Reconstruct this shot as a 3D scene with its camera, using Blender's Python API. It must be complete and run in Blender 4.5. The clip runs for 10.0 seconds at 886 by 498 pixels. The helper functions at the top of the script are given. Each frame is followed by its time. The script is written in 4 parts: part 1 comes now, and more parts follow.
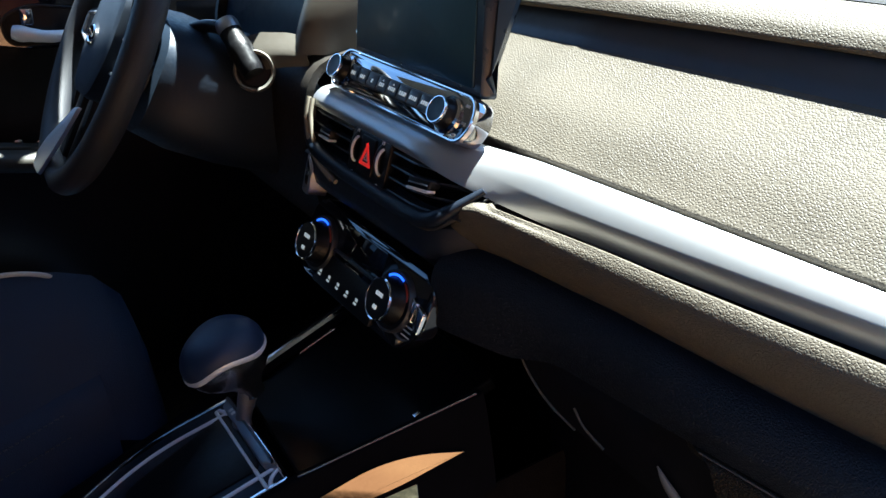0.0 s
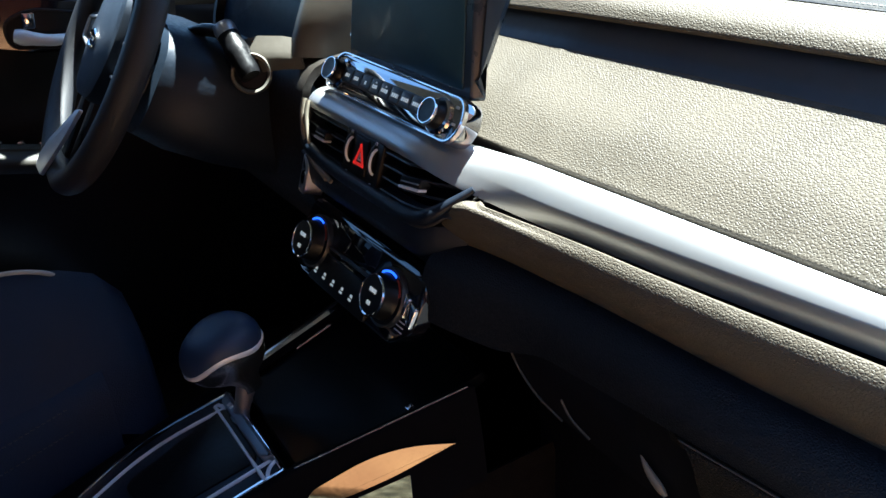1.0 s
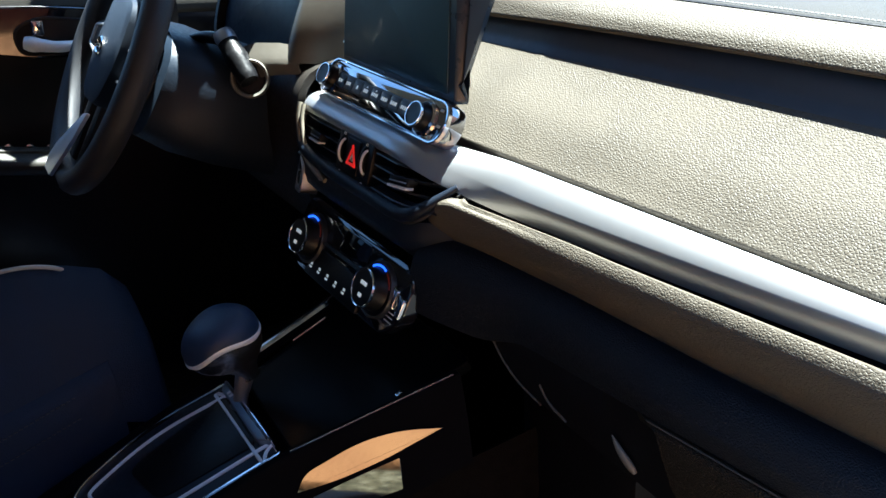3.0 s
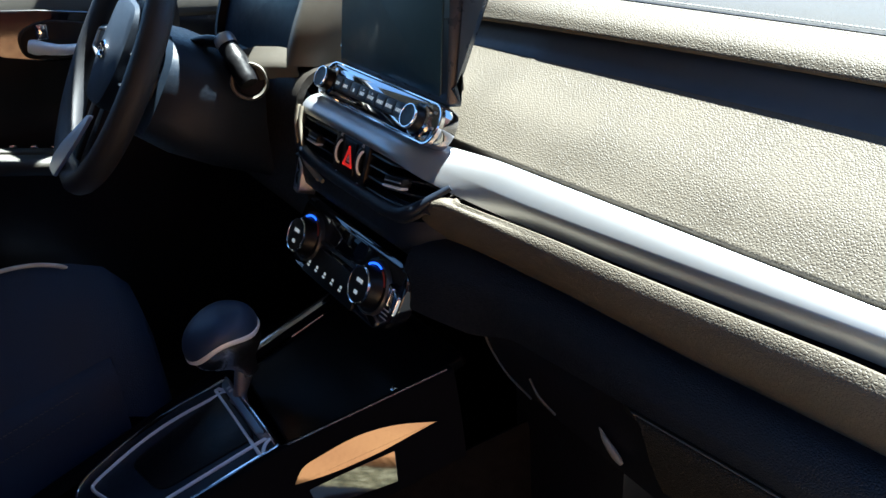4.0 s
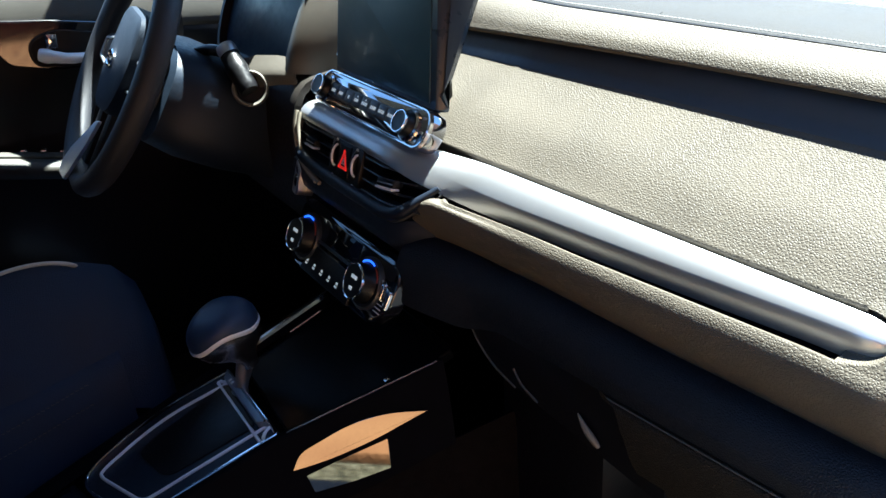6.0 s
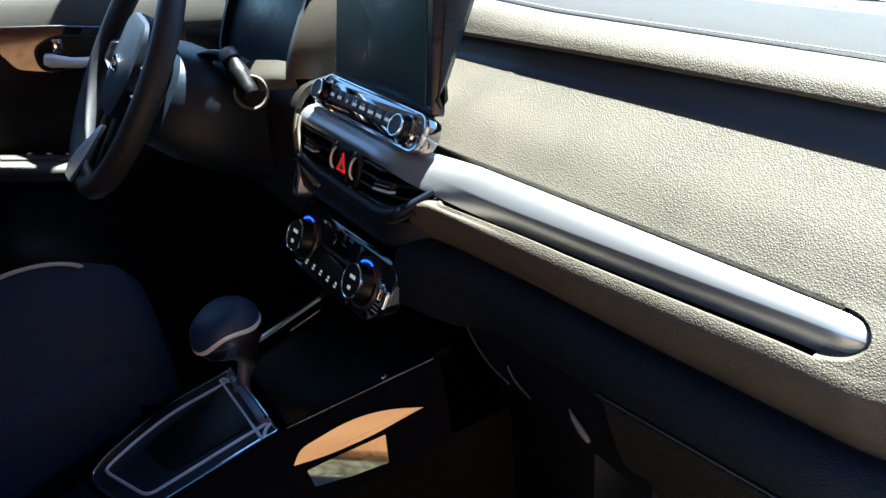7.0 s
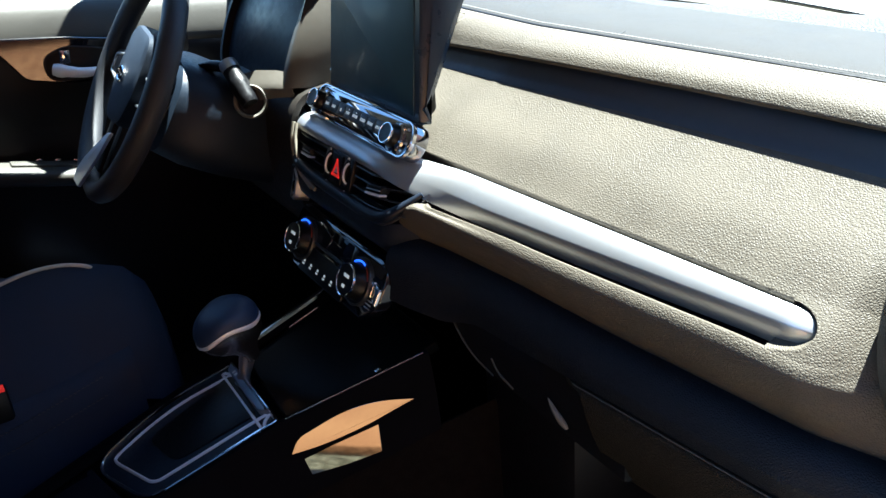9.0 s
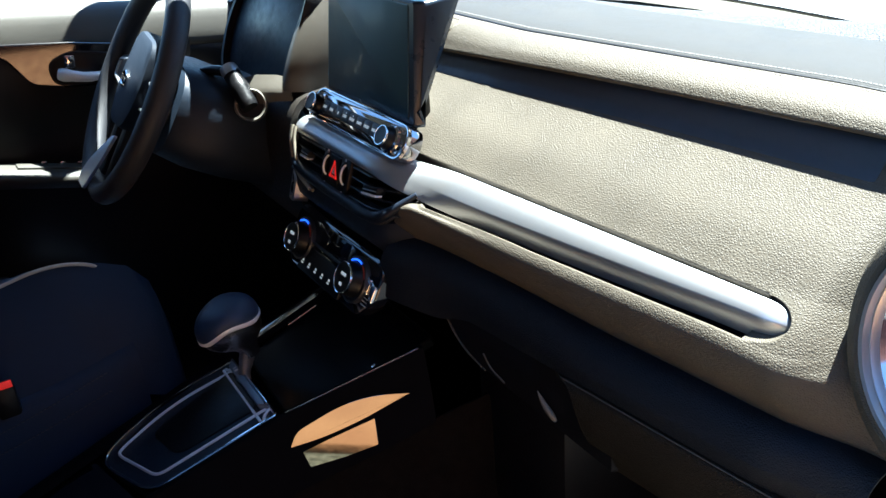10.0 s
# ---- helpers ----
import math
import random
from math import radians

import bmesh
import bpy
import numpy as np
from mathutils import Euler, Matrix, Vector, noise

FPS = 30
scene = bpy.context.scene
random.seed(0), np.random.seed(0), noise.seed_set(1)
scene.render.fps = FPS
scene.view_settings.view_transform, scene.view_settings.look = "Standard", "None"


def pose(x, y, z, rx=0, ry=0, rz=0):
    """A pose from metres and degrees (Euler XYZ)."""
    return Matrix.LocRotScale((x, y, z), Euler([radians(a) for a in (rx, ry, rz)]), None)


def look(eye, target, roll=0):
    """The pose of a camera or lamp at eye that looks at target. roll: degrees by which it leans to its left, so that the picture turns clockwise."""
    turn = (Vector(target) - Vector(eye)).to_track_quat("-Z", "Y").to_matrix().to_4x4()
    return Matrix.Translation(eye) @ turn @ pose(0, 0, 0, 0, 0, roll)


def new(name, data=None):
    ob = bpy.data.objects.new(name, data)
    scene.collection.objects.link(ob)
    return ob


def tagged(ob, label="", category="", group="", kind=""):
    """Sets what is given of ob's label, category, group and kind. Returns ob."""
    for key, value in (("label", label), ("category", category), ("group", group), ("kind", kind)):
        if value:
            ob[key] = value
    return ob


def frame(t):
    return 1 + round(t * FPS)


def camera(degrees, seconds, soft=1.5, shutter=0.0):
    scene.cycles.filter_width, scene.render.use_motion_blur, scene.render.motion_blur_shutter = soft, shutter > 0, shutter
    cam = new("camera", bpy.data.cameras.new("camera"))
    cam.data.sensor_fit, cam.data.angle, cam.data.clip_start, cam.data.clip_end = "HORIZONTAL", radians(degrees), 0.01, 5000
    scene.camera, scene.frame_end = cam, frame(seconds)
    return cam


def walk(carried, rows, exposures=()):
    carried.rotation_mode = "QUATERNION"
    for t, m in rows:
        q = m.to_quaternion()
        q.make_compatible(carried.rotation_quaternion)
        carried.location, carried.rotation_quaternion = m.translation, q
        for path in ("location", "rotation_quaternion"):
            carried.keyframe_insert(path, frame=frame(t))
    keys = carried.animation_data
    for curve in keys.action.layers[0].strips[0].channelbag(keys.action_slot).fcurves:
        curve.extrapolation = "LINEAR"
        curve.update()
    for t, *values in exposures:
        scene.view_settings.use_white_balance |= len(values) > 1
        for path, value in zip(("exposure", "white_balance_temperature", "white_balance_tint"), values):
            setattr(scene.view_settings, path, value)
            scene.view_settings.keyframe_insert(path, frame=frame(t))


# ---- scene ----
# The front cabin of a parked saloon, seen through the open passenger door.
# x to the car's right, y to its front, z up from the ground; the car's middle is x = 0.
EXPOSURE = 3.4
cam = camera(54.3, 10.0)
PATH = [
    (0, (0.745, -0.403, 1.143), (-0.767, 0.536, 0.231), -3.2),
    (0.5, (0.757, -0.405, 1.147), (-0.756, 0.533, 0.236), -3.3),
    (1, (0.77, -0.408, 1.151), (-0.743, 0.53, 0.24), -3.4),
    (1.5, (0.783, -0.41, 1.154), (-0.733, 0.526, 0.246), -3.4),
    (2, (0.796, -0.413, 1.158), (-0.72, 0.524, 0.251), -3.4),
    (2.5, (0.809, -0.417, 1.162), (-0.709, 0.519, 0.256), -3.5),
    (4, (0.847, -0.426, 1.174), (-0.676, 0.506, 0.273), -3.6),
    (4.5, (0.859, -0.43, 1.178), (-0.665, 0.503, 0.279), -3.6),
    (5, (0.872, -0.434, 1.182), (-0.653, 0.498, 0.285), -3.7),
    (5.5, (0.886, -0.438, 1.186), (-0.642, 0.494, 0.293), -3.7),
    (7, (0.923, -0.445, 1.204), (-0.61, 0.477, 0.31), -4.0),
    (7.5, (0.937, -0.449, 1.21), (-0.597, 0.473, 0.318), -4.1),
    (8, (0.951, -0.451, 1.218), (-0.585, 0.467, 0.324), -4.3),
    (8.5, (0.965, -0.455, 1.223), (-0.571, 0.463, 0.331), -4.3),
    (9, (0.98, -0.458, 1.23), (-0.557, 0.458, 0.337), -4.4),
    (9.5, (0.995, -0.463, 1.234), (-0.544, 0.453, 0.345), -4.4),
    (10, (1.013, -0.467, 1.24), (-0.528, 0.448, 0.353), -4.5),
]
walk(cam, [(t, look(eye, target, roll)) for t, eye, target, roll in PATH], [(0.0, EXPOSURE, 5850, 0), (10.0, EXPOSURE, 5850, 0)])

# ---------------------------------------------------------------- light
SUN_WAY = Vector((-0.06, 0.42, 1.0)).normalized()      # towards the sun
world = bpy.data.worlds.new("sky")
scene.world = world
world.use_nodes = True
wn = world.node_tree.nodes
sky = wn.new("ShaderNodeTexSky")
sky.sky_type, sky.sun_disc = "NISHITA", False
sky.altitude, sky.air_density, sky.dust_density, sky.ozone_density = 1500, 1.0, 0.1, 5.0
sky.sun_elevation = math.asin(SUN_WAY.z)
sky.sun_rotation = math.atan2(SUN_WAY.x, SUN_WAY.y)
wn["Background"].inputs["Strength"].default_value = 0.056
world.node_tree.links.new(sky.outputs["Color"], wn["Background"].inputs["Color"])
sun = new("sun", bpy.data.lights.new("sun", "SUN"))
sun.data.energy, sun.data.angle, sun.data.color = 5.0, radians(0.5), (1.0, 0.965, 0.90)
sun.matrix_world = look(SUN_WAY * 30, (0, 0, 0))


# ---------------------------------------------------------------- materials
def material(name, colour, rough=0.5, metal=0.0, coat=0.0, specular=0.5):
    m = bpy.data.materials.new(name)
    m.use_nodes = True
    b = m.node_tree.nodes["Principled BSDF"]
    b.inputs["Base Color"].default_value = (*colour, 1)
    b.inputs["Roughness"].default_value = rough
    b.inputs["Metallic"].default_value = metal
    b.inputs["Coat Weight"].default_value = coat
    b.inputs["Coat Roughness"].default_value = 0.04
    b.inputs["Specular IOR Level"].default_value = specular
    return m


def coords(m, scale=(1, 1, 1)):
    n, l = m.node_tree.nodes, m.node_tree.links
    tc, mp = n.new("ShaderNodeTexCoord"), n.new("ShaderNodeMapping")
    mp.inputs["Scale"].default_value = scale
    l.new(tc.outputs["Object"], mp.inputs["Vector"])
    return mp.outputs["Vector"]


def noise_of(m, vec, scale, detail=3.0, rough=0.55):
    n = m.node_tree.nodes.new("ShaderNodeTexNoise")
    n.inputs["Scale"].default_value, n.inputs["Detail"].default_value, n.inputs["Roughness"].default_value = scale, detail, rough
    m.node_tree.links.new(vec, n.inputs["Vector"])
    return n


def ramp_of(m, fac, stops):
    r = m.node_tree.nodes.new("ShaderNodeValToRGB")
    while len(r.color_ramp.elements) < len(stops):
        r.color_ramp.elements.new(0.5)
    for e, (p, c) in zip(r.color_ramp.elements, stops):
        e.position, e.color = p, (*c, 1) if len(c) == 3 else c
    m.node_tree.links.new(fac, r.inputs["Fac"])
    return r.outputs["Color"]


def shader(m):
    return m.node_tree.nodes["Principled BSDF"]


def bump_of(m, height, distance, strength=1.0, normal=None):
    b = m.node_tree.nodes.new("ShaderNodeBump")
    b.inputs["Distance"].default_value, b.inputs["Strength"].default_value = distance, strength
    m.node_tree.links.new(height, b.inputs["Height"])
    if normal is not None:
        m.node_tree.links.new(normal, b.inputs["Normal"])
    return b.outputs["Normal"]


def varied(m, colour, spread, scale, rough, rough_spread=0.08, bump=0.0):
    """Blotchy colour, uneven gloss and a fine relief."""
    v = coords(m)
    lo, hi = [c * (1 - spread) for c in colour], [min(1, c * (1 + spread)) for c in colour]
    big = noise_of(m, v, scale, 4)
    m.node_tree.links.new(ramp_of(m, big.outputs["Fac"], [(0.3, lo), (0.7, hi)]), shader(m).inputs["Base Color"])
    fine = noise_of(m, v, scale * 9, 3)
    m.node_tree.links.new(ramp_of(m, fine.outputs["Fac"], [(0.3, [max(0.02, rough - rough_spread)] * 3), (0.7, [rough + rough_spread] * 3)]), shader(m).inputs["Roughness"])
    if bump:
        m.node_tree.links.new(bump_of(m, fine.outputs["Fac"], bump), shader(m).inputs["Normal"])
    return m


def grained(name, colour, cell, depth, rough=0.5, specular=0.5):
    """Moulded vinyl with a leather grain: pebbles of about that cell size, parted by creases."""
    m = material(name, colour, rough, specular=specular)
    n, l = m.node_tree.nodes, m.node_tree.links
    v = coords(m)
    warp = noise_of(m, v, 0.35 / cell, 2)
    mix = n.new("ShaderNodeVectorMath")
    mix.operation = "MULTIPLY_ADD"
    l.new(warp.outputs["Color"], mix.inputs[0])
    mix.inputs[1].default_value = (cell * 0.55,) * 3
    l.new(v, mix.inputs[2])
    vor = n.new("ShaderNodeTexVoronoi")
    vor.feature = "DISTANCE_TO_EDGE"
    vor.inputs["Scale"].default_value = 1 / cell
    l.new(mix.outputs["Vector"], vor.inputs["Vector"])
    inv = n.new("ShaderNodeMapRange")
    inv.interpolation_type = "SMOOTHSTEP"
    inv.inputs["From Max"].default_value = 0.30
    l.new(vor.outputs["Distance"], inv.inputs["Value"])
    fine = noise_of(m, v, 2.2 / cell, 2)
    add = n.new("ShaderNodeMath")
    add.operation = "MULTIPLY_ADD"
    l.new(fine.outputs["Fac"], add.inputs[0])
    add.inputs[1].default_value = 0.12
    l.new(inv.outputs["Result"], add.inputs[2])
    l.new(bump_of(m, add.outputs["Value"], depth), shader(m).inputs["Normal"])
    wear = noise_of(m, v, 14, 4)
    lo, hi = [c * 0.9 for c in colour], [c * 1.1 for c in colour]
    l.new(ramp_of(m, wear.outputs["Fac"], [(0.3, lo), (0.7, hi)]), shader(m).inputs["Base Color"])
    l.new(ramp_of(m, wear.outputs["Fac"], [(0.35, [rough - 0.05] * 3), (0.65, [rough + 0.06] * 3)]), shader(m).inputs["Roughness"])
    return m


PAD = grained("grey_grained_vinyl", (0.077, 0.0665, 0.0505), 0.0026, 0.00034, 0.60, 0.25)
PAD_SHADED = grained("shaded_grained_vinyl", (0.011, 0.0082, 0.0045), 0.0026, 0.0005, 0.6, 0.25)
TOP = grained("smooth_dash_vinyl", (0.036, 0.0357, 0.035), 0.0016, 0.0002, 0.65, 0.12)
SPECKLE = grained("speckled_dash_vinyl", (0.031, 0.0315, 0.031), 0.0045, 0.0010, 0.55, 0.4)
DARK = varied(material("dark_satin_plastic_sky_tint", (0.006, 0.0105, 0.020), specular=0.3), (0.006, 0.0105, 0.020), 0.2, 20, 0.45, bump=0.0002)
VELVET = varied(material("matt_black_lining", (0.004, 0.004, 0.005), specular=0.05), (0.004, 0.004, 0.005), 0.2, 20, 0.9)
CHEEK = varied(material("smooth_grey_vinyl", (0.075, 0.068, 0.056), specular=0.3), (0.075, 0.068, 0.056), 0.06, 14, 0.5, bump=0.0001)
DARK_BROWN = varied(material("brown_black_plastic", (0.016, 0.013, 0.010), specular=0.3), (0.016, 0.013, 0.010), 0.2, 20, 0.6, bump=0.0003)
BLACK = varied(material("black_plastic", (0.0042, 0.0044, 0.0055), specular=0.3), (0.0042, 0.0044, 0.0055), 0.25, 25, 0.4, bump=0.0002)
SLATS = varied(material("vent_slat_plastic", (0.020, 0.022, 0.026), specular=0.4), (0.020, 0.022, 0.026), 0.2, 25, 0.35)
GLOSS = varied(material("piano_black_lacquer", (0.006, 0.006, 0.008), coat=0.6), (0.006, 0.006, 0.008), 0.2, 8, 0.06, 0.02)
MIRROR_BLACK = varied(material("facet_mirror_lacquer", (0.008, 0.006, 0.006), coat=1.0, specular=1.0), (0.008, 0.006, 0.006), 0.2, 8, 0.03, 0.01)
BAR_BLACK = varied(material("polished_black_bar", (0.42, 0.43, 0.45), metal=1.0), (0.42, 0.43, 0.45), 0.05, 8, 0.06, 0.02)
BEIGE = varied(material("pale_beige_plastic", (0.22, 0.20, 0.155)), (0.22, 0.20, 0.155), 0.08, 30, 0.5)
RING_GREY = varied(material("pale_grey_plastic", (0.14, 0.132, 0.112)), (0.14, 0.132, 0.112), 0.1, 40, 0.45)
GLASS_TEAL = varied(material("screen_glass_teal_reflection", (0.024, 0.066, 0.090), coat=0.1), (0.024, 0.066, 0.090), 0.25, 6, 0.45, 0.03)
SILVER = varied(material("satin_silver_paint", (0.49, 0.50, 0.515), metal=0.9), (0.49, 0.50, 0.515), 0.008, 6, 0.42, 0.004)
PALE_SILVER = varied(material("pale_silver_paint", (0.80, 0.82, 0.86), metal=0.25), (0.80, 0.82, 0.86), 0.02, 10, 0.4, 0.02)
SPOKE_SILVER = varied(material("brushed_spoke_silver", (0.86, 0.88, 0.93), metal=0.85), (0.86, 0.88, 0.93), 0.02, 10, 0.42, 0.02)
CHROME = varied(material("chrome", (0.75, 0.75, 0.76), metal=1.0), (0.75, 0.75, 0.76), 0.04, 20, 0.10, 0.04)
LEATHER = grained("black_leather", (0.022, 0.024, 0.029), 0.0018, 0.00012, 0.55, 0.5)
HUB_VINYL = grained("airbag_cover_vinyl", (0.018, 0.026, 0.040), 0.0018, 0.00012, 0.65, 0.15)
SEAT = grained("black_seat_leather_sky_tint", (0.010, 0.024, 0.055), 0.0026, 0.0002, 0.6, 0.25)
PIPING = varied(material("pale_piping", (0.42, 0.41, 0.38)), (0.42, 0.41, 0.38), 0.1, 60, 0.6)
THREAD = varied(material("grey_thread", (0.35, 0.34, 0.32)), (0.35, 0.34, 0.32), 0.15, 200, 0.8)
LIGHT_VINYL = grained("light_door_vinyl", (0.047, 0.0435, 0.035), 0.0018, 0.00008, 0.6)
HEADLINER = varied(material("grey_headliner_cloth", (0.13, 0.13, 0.132)), (0.13, 0.13, 0.132), 0.08, 40, 0.9, bump=0.0006)
CARPET = varied(material("dark_carpet", (0.009, 0.007, 0.0055), specular=0.05), (0.009, 0.007, 0.0055), 0.3, 70, 0.95, 0.04, bump=0.002)
PAINT = varied(material("champagne_car_paint", (0.45, 0.41, 0.31), coat=0.8), (0.45, 0.41, 0.31), 0.02, 5, 0.25)
MARK = varied(material("pale_printed_mark", (0.60, 0.60, 0.60)), (0.60, 0.60, 0.60), 0.1, 200, 0.6)
NECK = varied(material("polished_silver", (0.62, 0.57, 0.56), metal=1.0), (0.62, 0.57, 0.56), 0.05, 20, 0.24, 0.03)
KNOB_LEATHER = grained("black_knob_leather_sky_tint", (0.014, 0.030, 0.070), 0.0018, 0.00012, 0.42, 0.5)
SHADE_BLUE = varied(material("shade_blue_vinyl", (0.040, 0.052, 0.067), specular=0.4), (0.040, 0.052, 0.067), 0.08, 12, 0.5, bump=0.0001)
HOUSING = varied(material("satin_housing_sky_tint", (0.012, 0.024, 0.042), specular=0.5), (0.012, 0.024, 0.042), 0.1, 8, 0.30, 0.04)
COLUMN = varied(material("column_plastic_sky_tint", (0.012, 0.021, 0.036), specular=0.3), (0.012, 0.021, 0.036), 0.15, 20, 0.5, bump=0.0002)
CLUSTER = varied(material("dark_instrument_lens", (0.005, 0.012, 0.022), specular=0.3), (0.005, 0.012, 0.022), 0.2, 8, 0.4)
UNDER = grained("lower_vinyl_sky_tint", (0.0029, 0.0052, 0.0098), 0.0026, 0.0003, 0.55, 0.3)
RIM_GREY = varied(material("dark_grey_lip_plastic", (0.030, 0.029, 0.027), specular=0.4), (0.030, 0.029, 0.027), 0.1, 30, 0.45)
LID = varied(material("black_lid_lacquer", (0.0018, 0.0018, 0.002), specular=0.1), (0.0018, 0.0018, 0.002), 0.2, 8, 0.3, 0.02)
GUNMETAL = varied(material("gunmetal_satin", (0.26, 0.30, 0.35), metal=0.7), (0.26, 0.30, 0.35), 0.06, 20, 0.34, 0.03)
BUTTON = varied(material("grey_button_plastic", (0.032, 0.034, 0.036)), (0.032, 0.034, 0.036), 0.1, 60, 0.35)


def glowing(name, colour, strength):
    m = material(name, colour, 0.4)
    shader(m).inputs["Emission Color"].default_value = (*colour, 1)
    shader(m).inputs["Emission Strength"].default_value = strength
    return m


BLUE_GLOW = glowing("blue_indicator_light", (0.03, 0.12, 1.0), 0.24)
RED_LIFT = glowing("red_print_added_glow", (1.0, 0.035, 0.03), 0.03)
MARK_GLOW = glowing("backlit_white_mark", (0.8, 0.85, 0.88), 0.03)
RED_GLOW = material("red_indicator_mark", (0.30, 0.03, 0.015), 0.4)


def pane_glass(name, tint):
    m = bpy.data.materials.new(name)
    m.use_nodes = True
    n, l = m.node_tree.nodes, m.node_tree.links
    n.remove(n["Principled BSDF"])
    clear, gloss, mix = n.new("ShaderNodeBsdfTransparent"), n.new("ShaderNodeBsdfGlossy"), n.new("ShaderNodeMixShader")
    clear.inputs["Color"].default_value = (*tint, 1)
    gloss.inputs["Roughness"].default_value = 0.02
    lw, power, scale = n.new("ShaderNodeLayerWeight"), n.new("ShaderNodeMath"), n.new("ShaderNodeMath")
    lw.inputs["Blend"].default_value = 0.5
    power.operation, scale.operation = "POWER", "MULTIPLY_ADD"
    power.inputs[1].default_value = 5.0
    scale.inputs[1].default_value, scale.inputs[2].default_value = 0.9, 0.03
    l.new(lw.outputs["Facing"], power.inputs[0])
    l.new(power.outputs["Value"], scale.inputs[0])
    l.new(scale.outputs["Value"], mix.inputs["Fac"])
    l.new(clear.outputs["BSDF"], mix.inputs[1])
    l.new(gloss.outputs["BSDF"], mix.inputs[2])
    l.new(mix.outputs["Shader"], n["Material Output"].inputs["Surface"])
    return m


GLASS = pane_glass("window_glass", (0.93, 0.96, 0.94))
TINT = pane_glass("tinted_window_glass", (0.17, 0.18, 0.19))


# ---------------------------------------------------------------- building helpers
def thing(name, at, label, category, group="", kind=""):
    e = new(name)
    e.location = at
    e.empty_display_size = 0.05
    return tagged(e, label, category, group, kind)


def part(name, bm, mat, parent=None, label="", sharp=40, smooth=True):
    """One mesh object, in world coordinates, under a thing or a part."""
    me = bpy.data.meshes.new(name)
    bmesh.ops.recalc_face_normals(bm, faces=bm.faces)
    for f in bm.faces:
        f.smooth = smooth
    bm.to_mesh(me)
    bm.free()
    me.materials.append(mat)
    me.set_sharp_from_angle(angle=radians(sharp))
    ob = new(name, me)
    if parent is not None:
        ob.parent = parent
        if parent.type == "EMPTY":
            ob.matrix_parent_inverse = Matrix.Translation(-parent.location)
    if label:
        tagged(ob, label)
    return ob


def loft(sections, closed=False, caps=False, ring=False):
    """A skin over cross-sections; closed: each section is a loop; ring: the last joins the first."""
    bm = bmesh.new()
    rows = [[bm.verts.new(Vector(p)) for p in s] for s in sections]
    count = len(rows[0])
    pairs = list(zip(rows, rows[1:])) + ([(rows[-1], rows[0])] if ring else [])
    for a, b in pairs:
        for i in range(count if closed else count - 1):
            j = (i + 1) % count
            bm.faces.new((a[i], a[j], b[j], b[i]))
    if caps:
        bm.faces.new(rows[0][::-1])
        bm.faces.new(rows[-1])
    return bm


def solid(bm, depth):
    """Thickens an open skin to the back of its normals."""
    bmesh.ops.recalc_face_normals(bm, faces=bm.faces)
    bmesh.ops.solidify(bm, geom=bm.faces[:], thickness=depth)
    return bm


def smooth_path(points, steps=6):
    """Catmull-Rom through the points."""
    p = [Vector(q) for q in points]
    p = [p[0] * 2 - p[1]] + p + [p[-1] * 2 - p[-2]]
    out = []
    for i in range(1, len(p) - 2):
        for k in range(steps):
            t = k / steps
            out.append(0.5 * (2 * p[i] + (p[i + 1] - p[i - 1]) * t + (2 * p[i - 1] - 5 * p[i] + 4 * p[i + 1] - p[i + 2]) * t * t
                              + (3 * p[i] - p[i - 1] - 3 * p[i + 1] + p[i + 2]) * t ** 3))
    return out + [p[-2]]


def tube(points, radius, seg=12, flat=1.0, up=(0, 0, 1), ring=False, caps=True):
    """A round or flattened bar along points; radius: one, or one a point."""
    pts = [Vector(p) for p in points]
    radii = radius if isinstance(radius, (list, tuple)) else [radius] * len(pts)
    rows = []
    for i, p in enumerate(pts):
        a = pts[i - 1] if i or ring else p
        b = pts[(i + 1) % len(pts)] if i < len(pts) - 1 or ring else p
        way = (b - a).normalized()
        side = way.cross(Vector(up))
        side = side.normalized() if side.length > 1e-5 else way.orthogonal().normalized()
        over = side.cross(way)
        rows.append([p + side * math.cos(k * 2 * math.pi / seg) * radii[i] + over * math.sin(k * 2 * math.pi / seg) * radii[i] * flat for k in range(seg)])
    return loft(rows, closed=True, caps=caps and not ring, ring=ring)


def box(at, size, bevel=0.004, turn=None, seg=2):
    bm = bmesh.new()
    bmesh.ops.create_cube(bm, size=1)
    bmesh.ops.scale(bm, vec=size, verts=bm.verts)
    if bevel:
        bmesh.ops.bevel(bm, geom=bm.edges[:], offset=bevel, segments=seg, affect="EDGES", profile=0.5)
    bm.transform(Matrix.Translation(at) @ (turn.to_4x4() if turn else Matrix()))
    return bm


class Plane:
    """A tilted working plane: a place from its u (across), v (up) and n (out of it)."""

    def __init__(self, origin, u, v):
        self.o, self.u = Vector(origin), Vector(u).normalized()
        self.n = self.u.cross(Vector(v)).normalized()
        self.v = self.n.cross(self.u)

    def at(self, u, v, n=0.0):
        return self.o + self.u * u + self.v * v + self.n * n

    def turn(self):
        return Matrix((self.u, self.v, self.n)).transposed()


def rounded(corners, radius, steps=5):
    """A polygon with its corners rounded; radius: one, or one a corner."""
    out, count = [], len(corners)
    for i in range(count):
        r = radius[i] if isinstance(radius, (list, tuple)) else radius
        p, a, b = Vector(corners[i]), Vector(corners[i - 1]), Vector(corners[(i + 1) % count])
        da, db = (a - p), (b - p)
        r = min(r, da.length * 0.49, db.length * 0.49)
        s, e = p + da.normalized() * r, p + db.normalized() * r
        for k in range(steps + 1):
            t = k / steps
            out.append((s.lerp(p, t)).lerp(p.lerp(e, t), t))
